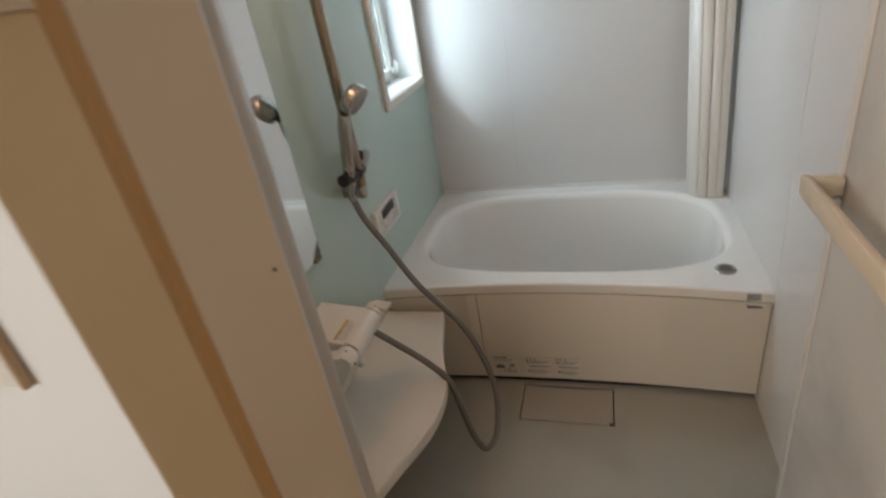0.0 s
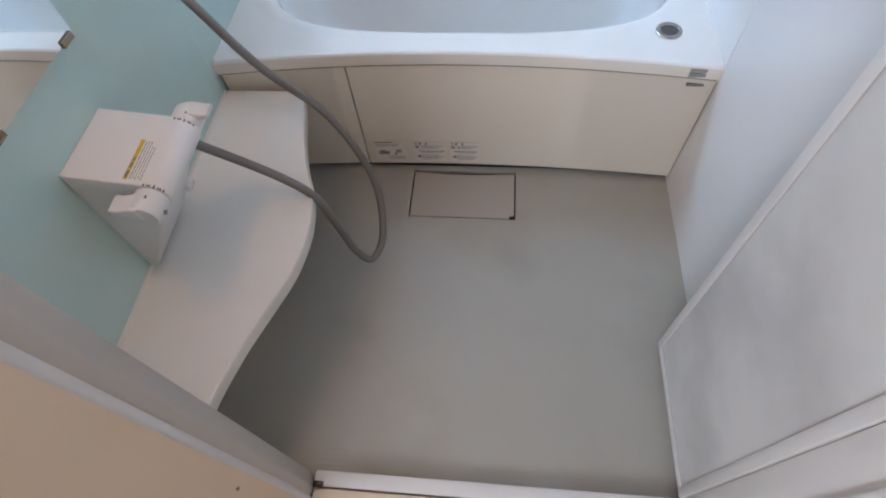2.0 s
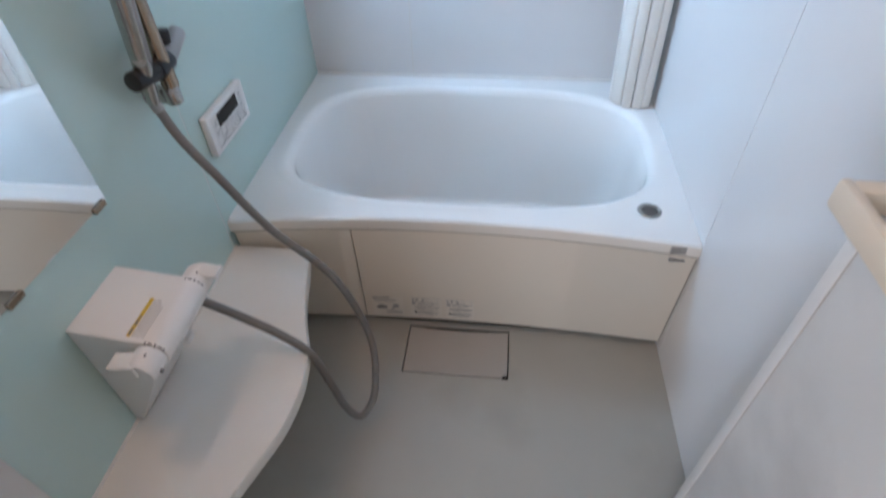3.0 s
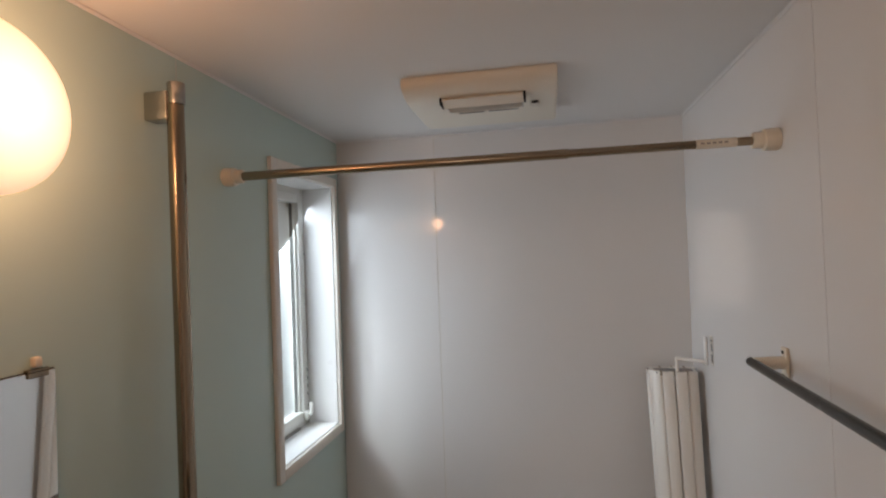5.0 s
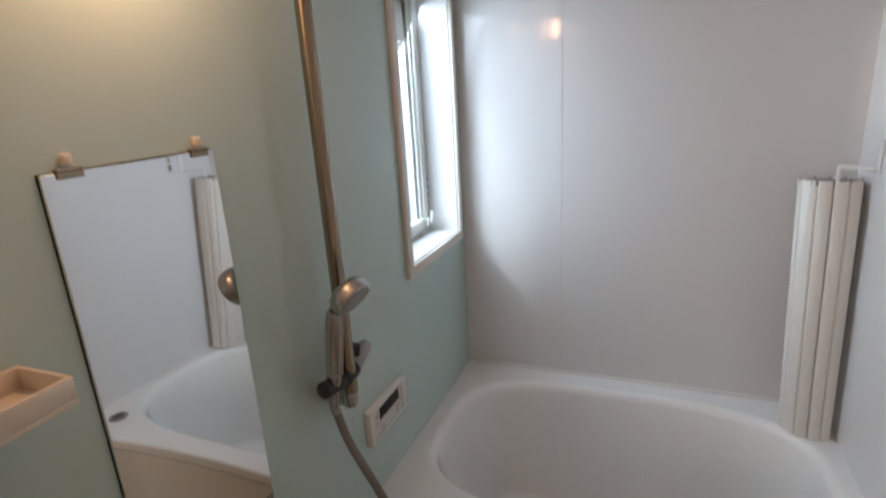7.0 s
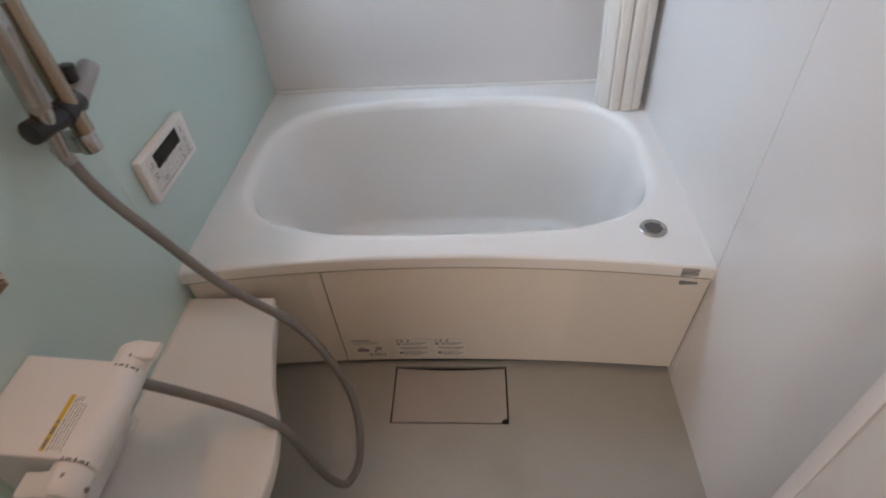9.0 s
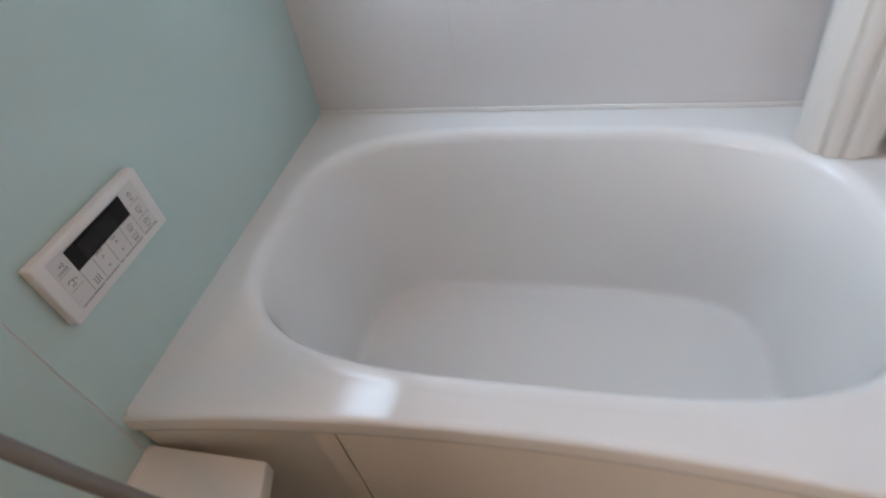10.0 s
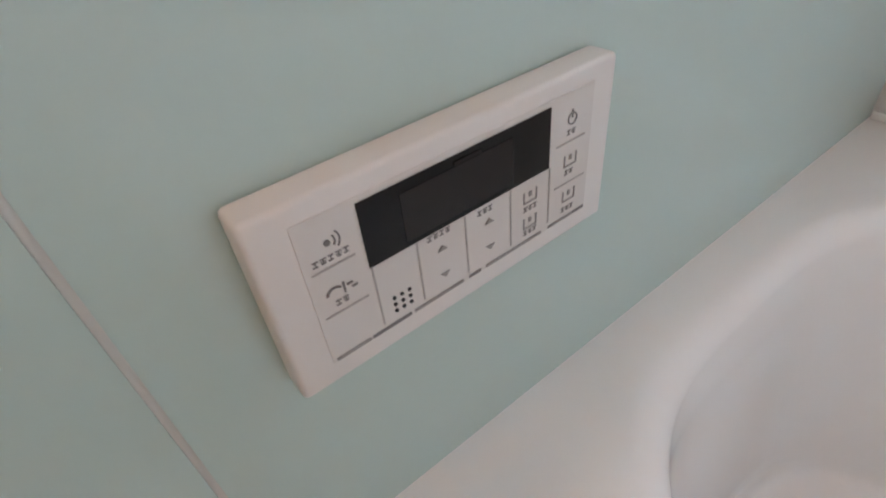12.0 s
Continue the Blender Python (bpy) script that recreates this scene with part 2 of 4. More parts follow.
def tube(points, r, seg=12):
    bm = bmesh.new()
    up = Vector((0, 0, 1))
    rings = []
    for i, p in enumerate(points):
        way = (points[min(i + 1, len(points) - 1)] - points[max(i - 1, 0)]).normalized()
        side = way.cross(up)
        side = side.normalized() if side.length > 1e-3 else Vector((1, 0, 0))
        up = side.cross(way).normalized()
        rings.append([bm.verts.new(p + r * (math.cos(2 * math.pi * k / seg) * side + math.sin(2 * math.pi * k / seg) * up)) for k in range(seg)])
    for a, b in zip(rings, rings[1:]):
        for k in range(seg):
            bm.faces.new((a[k], a[(k + 1) % seg], b[(k + 1) % seg], b[k]))
    bm.faces.new(rings[0])
    bm.faces.new(rings[-1])
    bmesh.ops.recalc_face_normals(bm, faces=bm.faces)
    return bm


def part(name, bm, material, parent=None, label="", smooth=True, angle=35):
    me = bpy.data.meshes.new(name)
    bm.to_mesh(me)
    bm.free()
    me.materials.append(material)
    if smooth:
        me.shade_smooth()
        me.set_sharp_from_angle(angle=radians(angle))
    ob = new(name, me)
    if parent:
        ob.parent = parent
        ob.matrix_parent_inverse = parent.matrix_basis.inverted()
    return tagged(ob, label) if label else ob


def thing(name, at, label, category, group="", kind=""):
    ob = new(name)
    ob.empty_display_size = 0.05
    ob.location = at
    return tagged(ob, label, category, group, kind)


def structure(name, label, category="", at=(0, 0, 0)):
    return thing(name, at, label, category or name.split("_")[0], kind="structure")


# ---------------------------------------------------------------- the room
W, FAR, NEAR, TOP = 1.205, 1.6, -0.115, 2.01
WIN = (1.118, 1.536, 0.994, 1.834)   # window opening: y0, y1, z0, z1
OPEN = (0.371, 1.115, 1.93)          # doorway: x0, x1, head
JOINT_L, JOINT_F, JOINT_R = 0.722, 0.368, 0.733
G = 0.0014


def around(x0, x1, y0, y1, z0, z1):
    """Boxes that fill a slab of the left wall round the window."""
    a, b, c, d = WIN
    return [(x0, x1, y0, a, z0, z1), (x0, x1, b, y1, z0, z1), (x0, x1, a, b, z0, c), (x0, x1, a, b, d, z1)]


wall_left = structure("wall_left", "pale aqua glossy bathroom wall panels with a window", "wall")
part("core", boxed(*around(-0.20, -0.014, -0.34, FAR + 0.1, -0.2, TOP + 0.1)), PLASTER, wall_left, "wall core behind the panels", smooth=False)
part("wall_panel", boxed((-0.0135, 0, NEAR, JOINT_L - 0.0018, 0, TOP)), AQUA, wall_left, smooth=False)
part("wall_panel", boxed(*around(-0.0135, 0, JOINT_L + 0.0018, FAR - 0.001, 0.0, TOP)), AQUA, wall_left, smooth=False)
part("joint_strip", prism([(-0.012, JOINT_L - 0.0018), (-0.0006, JOINT_L - 0.0018), (-0.0003, JOINT_L - 0.0012), (-0.0003, JOINT_L + 0.0012), (-0.0006, JOINT_L + 0.0018), (-0.012, JOINT_L + 0.0018)], 0, TOP, "z"), JOINT, wall_left)

wall_far = structure("wall_far", "white glossy bathroom wall panels with a vertical joint", "wall")
part("core", boxed((-0.20, W + 0.2, FAR + 0.014, FAR + 0.2, -0.2, TOP + 0.1)), PLASTER, wall_far, "wall core behind the panels", smooth=False)
part("wall_panel", boxed((0.0, JOINT_F - G, FAR, FAR + 0.0135, 0, TOP)), WHITE_PANEL, wall_far, smooth=False)
part("wall_panel", boxed((JOINT_F + G, W, FAR, FAR + 0.0135, 0, TOP)), WHITE_PANEL, wall_far, smooth=False)
part("joint_strip", boxed((JOINT_F - G, JOINT_F + G, FAR + 0.0012, FAR + 0.0135, 0, TOP)), TRIM, wall_far, smooth=False)

wall_right = structure("wall_right", "white glossy bathroom wall panels, bluish in daylight", "wall")
part("core", boxed((W + 0.014, W + 0.2, -0.34, FAR + 0.014, -0.2, TOP + 0.1)), PLASTER, wall_right, "wall core behind the panels", smooth=False)
part("wall_panel", boxed((W, W + 0.0135, NEAR, JOINT_R - G, 0, TOP)), WHITE_PANEL, wall_right, smooth=False)
part("wall_panel", boxed((W, W + 0.0135, JOINT_R + G, FAR, 0, TOP)), WHITE_PANEL, wall_right, smooth=False)
part("joint_strip", boxed((W + 0.0012, W + 0.0135, JOINT_R - G, JOINT_R + G, 0, TOP)), TRIM, wall_right, smooth=False)

wall_near = structure("wall_near", "white bathroom wall panel beside the doorway", "wall")
part("wall_panel", boxed((0.0, 0.316, NEAR - 0.05, NEAR, 0, TOP)), WHITE_PANEL, wall_near, smooth=False)
part("wall_panel", boxed((0.316, W, NEAR - 0.05, NEAR, OPEN[2] + 0.03, TOP)), WHITE_PANEL, wall_near, smooth=False)
part("wall_panel", boxed((OPEN[1] + 0.03, W, NEAR - 0.05, NEAR, 0, OPEN[2] + 0.03)), WHITE_PANEL, wall_near, smooth=False)

ceiling = part("ceiling", boxed((-0.2, W + 0.2, -0.34, FAR + 0.2, TOP, TOP + 0.1)), CEILING, smooth=False)
tagged(ceiling, "smooth white bathroom ceiling panel", "ceiling", kind="structure")


def coving(name, a, b, n):
    """A quarter-round strip along a ceiling edge; n points into the room."""
    a, b, n = Vector(a), Vector(b), Vector(n)
    bm = bmesh.new()
    r = 0.006
    prof = [n * 0.001 + Vector((0, 0, -r)), n * 0.0018 + Vector((0, 0, -r)), n * 0.0035 + Vector((0, 0, -0.0035)), n * r + Vector((0, 0, -0.0018)), n * r + Vector((0, 0, -0.001)), n * 0.001 + Vector((0, 0, -0.001))]
    u, v = [bm.verts.new(a + p) for p in prof], [bm.verts.new(b + p) for p in prof]
    for i in range(len(prof)):
        j = (i + 1) % len(prof)
        bm.faces.new((u[i], u[j], v[j], v[i]))
    bm.faces.new(u), bm.faces.new(v)
    bmesh.ops.recalc_face_normals(bm, faces=bm.faces)
    return tagged(part(name, bm, CEILING), "slim white seal strip along the ceiling edge", "trim", kind="structure")


hatch = thing("ceiling_hatch", (0.625, 0.318, TOP), "round white inspection hatch in the ceiling", "ceiling hatch")
part("hatch_plate", lathe([(0.0, -0.0012), (0.2545, -0.0012), (0.2550, -0.0008), (0.2550, 0.0)], (0.625, 0.318, TOP), (0, 0, 1), 96), CEILING, hatch)
part("shadow_gap", lathe([(0.2552, -0.0016), (0.2576, -0.0016), (0.2576, 0.0), (0.2552, 0.0)], (0.625, 0.318, TOP), (0, 0, 1), 96), PIT, hatch, "thin dark ring gap", smooth=False)

coving("trim", (0, NEAR, TOP), (0, FAR, TOP), (1, 0, 0))
coving("trim", (0, FAR, TOP), (W, FAR, TOP), (0, -1, 0))
coving("trim", (W, NEAR, TOP), (W, FAR, TOP), (-1, 0, 0))

# bath floor with the drain cover let into it
HX0, HX1, HY0, HY1 = 0.458, 0.761, 0.604, 0.768
floor = structure("floor", "grey textured bathroom floor with a drain cover", "floor")
part("floor_pan", boxed((0, W, NEAR - 0.06, HY0 - 0.0042, -0.06, 0), (0, HX0 - 0.0042, HY0 - 0.0042, 0.83, -0.06, 0), (HX1 + 0.0042, W, HY0 - 0.0042, 0.83, -0.06, 0), (HX0 - 0.0042, HX1 + 0.0042, HY1 + 0.007, 0.83, -0.06, 0)), FLOOR, floor, smooth=False)
part("gutter", boxed((HX0 - 0.0042, HX1 + 0.0042, HY0 - 0.0042, HY1 + 0.007, -0.06, -0.012)), DARK, floor, "dark gap round the drain cover", smooth=False)
part("underfloor", boxed((-0.01, W + 0.01, 0.83, FAR, -0.2, -0.15), (0, W, 0.805, 0.829, -0.15, 0.0)), PIT, floor, "dark void below the tub", smooth=False)
bm = prism([(HX0, HY0), (HX1 - 0.016, HY0), (HX1 - 0.012, HY0 + 0.010), (HX1, HY0 + 0.014), (HX1, HY1)] + [(HX1 + (HX0 - HX1) * k / 10, HY1 - 0.007 * math.sin(math.pi * k / 10)) for k in range(1, 10)] + [(HX0, HY1)], -0.010, 0.001, "z", 0.0012)
drain = thing("drain_cover", ((HX0 + HX1) / 2, (HY0 + HY1) / 2, -0.01), "beige rectangular drain cover let into the floor", "drain cover")
part("cover_plate", bm, HATCH, drain, smooth=False)
part("finger_notch", boxed((HX1 - 0.013, HX1 - 0.001, HY0 + 0.0005, HY0 + 0.010, -0.0115, -0.006)), DARK, drain, "dark finger notch", smooth=False)

for k in range(5):
    part("drain_slit", boxed((0.325 + 0.004 * k, 0.392, -0.108 + 0.012 * k, -0.1055 + 0.012 * k, 0.0002, 0.0008)), STICKER, floor, smooth=False)

# ---------------------------------------------------------------- window
window = structure("window_1", "white casement window with frosted pane in a deep reveal", "window", (0, 1.33, 1.0))
y0, y1, z0, z1 = WIN
o, f = 0.032, 0.013
part("casing", boxed((0.0005, f, y0 - o, y0, z0 - o, z1 + o), bevel=0.002), WIN_CASING, window)
part("casing", boxed((0.0005, f, y1, y1 + o * 0.75, z0 - o, z1 + o), bevel=0.002), WIN_CASING, window)
part("casing", boxed((0.0005, f, y0, y1, z1, z1 + o), bevel=0.002), WIN_CASING, window)
part("casing", boxed((0.0005, f, y0, y1, z0 - o, z0), bevel=0.002), WIN_CASING, window)
part("window_sill", boxed((-0.2, 0.0005, y0 + 0.001, y1 - 0.001, z0 - 0.008, z0 + 0.003)), REVEAL, window, smooth=False)
part("reveal_board", boxed((-0.2, 0.0005, y0 - 0.008, y0 + 0.003, z0, z1)), REVEAL, window, smooth=False)
part("reveal_board", boxed((-0.2, 0.0005, y1 - 0.003, y1 + 0.008, z0, z1)), REVEAL, window, smooth=False)
part("reveal_board", boxed((-0.2, 0.0005, y0 + 0.001, y1 - 0.001, z1 - 0.003, z1 + 0.008)), REVEAL, window, smooth=False)
xa, xb, e = -0.170, -0.107, 0.028
wf = part("window_frame", boxed((xa, xb, y0 + 0.003, y0 + e, z0 + 0.003, z1 - 0.003), (xa, xb, y1 - e, y1 - 0.003, z0 + 0.003, z1 - 0.003), (xa, xb, y0 + e, y1 - e, z0 + 0.003, z0 + 0.022), (xa, xb, y0 + e, y1 - e, z1 - 0.024, z1 - 0.003), bevel=0.002), SASH, window)
part("screw", rods(*[((xb - 0.0005, y1 - 0.012, z), (xb + 0.0012, y1 - 0.012, z), 0.0022) for z in (1.06, 1.21, 1.42, 1.60, 1.79)], seg=10), GASKET, wf)
s0, s1, s2, s3 = y0 + e + 0.001, y1 - e - 0.001, z0 + 0.023, z1 - 0.025
sw = 0.031
sash = part("sash", boxed((-0.150, -0.100, s0, s0 + sw, s2, s3), (-0.150, -0.100, s1 - sw, s1, s2, s3), (-0.150, -0.100, s0 + sw, s1 - sw, s2, s2 + 0.034), (-0.150, -0.100, s0 + sw, s1 - sw, s3 - sw, s3), bevel=0.003), SASH, window)
part("glazing_bead", boxed((-0.128, -0.110, s1 - sw - 0.011, s1 - sw - 0.0005, s2 + 0.034, s3 - sw), (-0.128, -0.110, s0 + sw + 0.0005, s0 + sw + 0.011, s2 + 0.034, s3 - sw), bevel=0.002), SASH, sash)
part("gasket", boxed((-0.1285, -0.118, s1 - sw - 0.0135, s1 - sw - 0.0112, s2 + 0.034, s3 - sw), (-0.1285, -0.118, s0 + sw + 0.0112, s0 + sw + 0.0135, s2 + 0.034, s3 - sw)), GASKET, sash, smooth=False)
pane = part("pane", boxed((-0.136, -0.131, s0 + sw - 0.004, s1 - sw + 0.004, s2 + 0.030, s3 - sw + 0.004)), GLASS, window, "frosted glass pane", smooth=False)
pane.visible_shadow = False
bm = boxed((-0.0995, -0.086, s1 - 0.034, s1 - 0.006, z0 + 0.026, z0 + 0.058), bevel=0.004)
rod(bm, (-0.090, s1 - 0.020, z0 + 0.042), (-0.074, s1 - 0.024, z0 + 0.052), 0.0065, 14)
rod(bm, (-0.074, s1 - 0.024, z0 + 0.050), (-0.078, s1 - 0.018, z0 + 0.086), 0.006, 14, 0.0075, bevel=0.002)
part("handle", bm, SASH, window, "white cranked window handle")
part("stay", boxed((-0.106, -0.100, s0 + 0.04, s1 - 0.06, z0 + 0.0035, z0 + 0.012), bevel=0.001), STICKER, window, "thin metal stay arm")
catch = part("latch", boxed((xb, xb + 0.005, y1 - 0.026, y1 - 0.018, z0 + 0.095, z0 + 0.215), bevel=0.001), SASH, window, "slim latch strip")
for k in range(4):
    part("slot", boxed((xb + 0.0045, xb + 0.0056, y1 - 0.0245, y1 - 0.0195, z0 + 0.104 + 0.028 * k, z0 + 0.116 + 0.028 * k)), GASKET, catch, smooth=False)

# ---------------------------------------------------------------- doorway and dressing room
x0, x1, head = OPEN
frame_ = structure("door_frame", "grey-white aluminium bathroom door frame with sill", "door frame", (0.7, -0.15, 0))
part("jamb", prism([(0.280, -0.111), (0.318, -0.111), (0.3325, -0.139), (0.334, -0.146), (0.330, -0.160), (0.280, -0.160)], 0, head + 0.03, "z"), FRAME_GREY, frame_, angle=60)
part("jamb_bead", prism([(0.280, -0.1605), (0.331, -0.1605), (0.335, -0.168), (0.334, -0.175), (0.280, -0.175)], 0, head + 0.03, "z"), DOOR_FRAME, frame_, angle=60)
part("jamb", boxed((x1, x1 + 0.030, -0.172, NEAR + 0.004, 0, head + 0.03), bevel=0.004), DOOR_FRAME, frame_)
part("jamb_bead", boxed((x1 - 0.008, x1 + 0.034, -0.190, -0.1725, 0.0, head + 0.03), bevel=0.004), DOOR_FRAME, frame_)
part("door_head", boxed((0.335, x1, -0.172, NEAR + 0.004, head, head + 0.03), bevel=0.003), DOOR_FRAME, frame_)
part("door_sill", boxed((0.335, x1, -0.141, NEAR + 0.006, 0.0, 0.028), bevel=0.003), DOOR_FRAME, frame_)
part("sill_groove", boxed((0.335, x1, -0.1455, -0.1412, 0.0, 0.016)), DULL_BROWN, frame_, "dark groove in the sill", smooth=False)
part("door_sill", boxed((0.335, x1, -0.1735, -0.1457, 0.0, 0.027), bevel=0.003), CASING, frame_, "cream threshold strip")
part("pivot_block", boxed((0.3355, 0.357, -0.146, -0.132, 0.0285, 0.036), bevel=0.002), BLACK, frame_, "small black door pivot")
part("screw", rods(((0.330, -0.200, 0.42), (0.3375, -0.200, 0.42), 0.003), ((0.330, -0.197, 1.078), (0.3375, -0.197, 1.078), 0.003), seg=12), STEEL, frame_)

casing = structure("door_casing", "cream wooden door casing in a deep reveal", "door casing", (0.33, -0.3, 0))
part("casing_board", prism([(0.25, -0.1765), (0.339, -0.1765), (0.335, -0.200), (0.325, -0.322), (0.25, -0.322)], 0, 2.05, "z"), CASING, casing)
part("groove_strip", prism([(0.28, -0.346), (0.3195, -0.346), (0.3165, -0.341), (0.3165, -0.331), (0.3225, -0.3225), (0.28, -0.3225)], 0, 2.05, "z"), GROOVE_SHADE, casing, "casing groove with its shading put into a honey colour")
part("casing_board", prism([(0.28, -0.3465), (0.3195, -0.3465), (0.306, -0.434), (0.28, -0.434)], 0, 1.407, "z"), CASING_SHADED, casing, "casing face with its shade put into a tan colour")
part("casing_block", boxed((0.28, 0.325, -0.434, -0.3465, 1.4075, 2.05), bevel=0.003), CASING, casing, "cream upper casing block")
part("casing_board", boxed((x1 + 0.035, 1.30, -0.432, -0.183, 0, 2.05), bevel=0.003), CASING, casing)
part("casing_head", boxed((0.338, x1 + 0.035, -0.432, -0.183, head + 0.03, 2.05), bevel=0.003), CASING, casing)

DX0, DX1, DY0, DY1, DTOP = -0.75, 1.85, -2.35, -0.435, 2.35
room = structure("wall_dressing_room", "white papered dressing room walls", "wall", (0.7, -1.4, 0))
part("wall_face", boxed((DX0, 0.305, DY1, -0.345, 0, DTOP), (1.304, DX1, DY1, -0.345, 0, DTOP), (0.305, 1.304, DY1, -0.345, 2.054, DTOP)), PLASTER, room, smooth=False)
part("wall_face", boxed((DX0 - 0.1, DX0, DY0 - 0.1, -0.345, -0.1, DTOP)), PLASTER, room, smooth=False)
part("wall_face", boxed((DX1, DX1 + 0.1, DY0 - 0.1, -0.345, -0.1, DTOP)), PLASTER, room, smooth=False)
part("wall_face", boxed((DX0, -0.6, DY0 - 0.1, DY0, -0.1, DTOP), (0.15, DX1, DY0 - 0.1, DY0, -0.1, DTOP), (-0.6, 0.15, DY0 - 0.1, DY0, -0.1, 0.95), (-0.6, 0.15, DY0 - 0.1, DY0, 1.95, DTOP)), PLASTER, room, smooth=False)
dc = part("ceiling_dressing_room", boxed((DX0 - 0.1, DX1 + 0.1, DY0 - 0.1, -0.345, DTOP, DTOP + 0.1)), PLASTER, smooth=False)
tagged(dc, "white papered dressing room ceiling", "ceiling", kind="structure")
dfloor = structure("floor_dressing_room", "light brown wooden dressing room floor boards", "floor", (0.7, -1.4, 0))
part("subfloor", boxed((DX0, DX1, DY0, -0.1735, -0.1, 0.0)), WOOD, dfloor, smooth=False)
bm = boxed((-0.4, 0.4, -0.0735, 0.0735, 0.0, 0.012), bevel=0.0015, seg=1)
board_ob = part("plank", bm, BOARDS, dfloor, smooth=False)
board_ob.matrix_parent_inverse = Matrix()
board_ob.location = Vector((DX0 + 0.41, DY0 + 0.08, 0)) - dfloor.location
for r in range(13):
    for c in range(4):
        xx, yy = DX0 + 0.2 + 0.802 * c - 0.2 * (r % 3) + 0.2, DY0 + 0.08 + 0.1485 * r
        if (r or c) and DX0 - 0.1 < xx < DX1 + 0.1:
            ob = new("plank", board_ob.data)
            ob.parent = dfloor
            ob.location = Vector((xx, yy, 0)) - dfloor.location

# a switch plate on the dressing room wall
plate = thing("switch_plate", (0.16, DY1, 1.1), "white switch plate with a tan edge on the wall", "switch plate")
part("plate", boxed((0.09, 0.208, DY1 - 0.010, DY1 - 0.0005, 1.095, 1.215), bevel=0.003), PLASTIC, plate)
part("edge_strip", boxed((0.209, 0.2155, DY1 - 0.012, DY1 - 0.0005, 1.094, 1.216), bevel=0.002), WOOD, plate, "tan edge strip")
part("rocker", boxed((0.125, 0.175, DY1 - 0.014, DY1 - 0.0102, 1.115, 1.195), bevel=0.0015), PLASTIC, plate)

# ---------------------------------------------------------------- bath door, folded open against the wall
door = structure("door_1", "white frosted folding bathroom door, folded open, with a bar handle", "door", (1.13, 0.06, 0.03))


def leaf(xa, xb, ya, yb):
    za, zb, e = 0.026, 1.90, 0.022
    out = part("leaf_frame", boxed((xa, xb, ya, ya + e, za, zb), (xa, xb, yb - e, yb, za, zb), (xa, xb, ya + e, yb - e, za, za + e), (xa, xb, ya + e, yb - e, zb - e, zb), bevel=0.002), DOOR_FRAME, door)
    part("sheet", boxed((xa + 0.003, xb - 0.003, ya + e - 0.002, yb - e + 0.002, za + e - 0.002, zb - e + 0.002)), DOOR_SHEET, out, "frosted white door sheet", smooth=False)
    g = 0.0012
    part("seal", boxed((xa + 0.0015, xa + 0.0029, ya + e, ya + e + g, za + e, zb - e), (xa + 0.0015, xa + 0.0029, yb - e - g, yb - e, za + e, zb - e), (xa + 0.0015, xa + 0.0029, ya + e, yb - e, za + e, za + e + g)), FRAME_GREY, out, "thin grey seal line", smooth=False)
    return out


leaf(1.110, 1.134, -0.1105, 0.238)
leaf(1.142, 1.166, -0.1105, 0.238)
handle = part("handle", boxed((1.052, 1.066, -0.140, 0.222, 0.966, 1.002), bevel=0.005), CREAM_HANDLE, door, "cream plastic bar handle")
part("bracket", boxed((1.0665, 1.1095, 0.200, 0.222, 0.969, 0.999), bevel=0.003), CREAM_HANDLE, handle)
part("bracket", boxed((1.0665, 1.1095, -0.088, -0.066, 0.969, 0.999), bevel=0.003), CREAM_HANDLE, handle)
part("latch", boxed((1.090, 1.1095, 0.200, 0.222, 0.924, 0.964), bevel=0.003), PLASTIC, door, "small white latch block")

# ---------------------------------------------------------------- bathtub
RIM = 0.432


def front_y(x):
    return 0.733 + 0.046 * (1 - ((x - 0.6) / 0.6) ** 2)


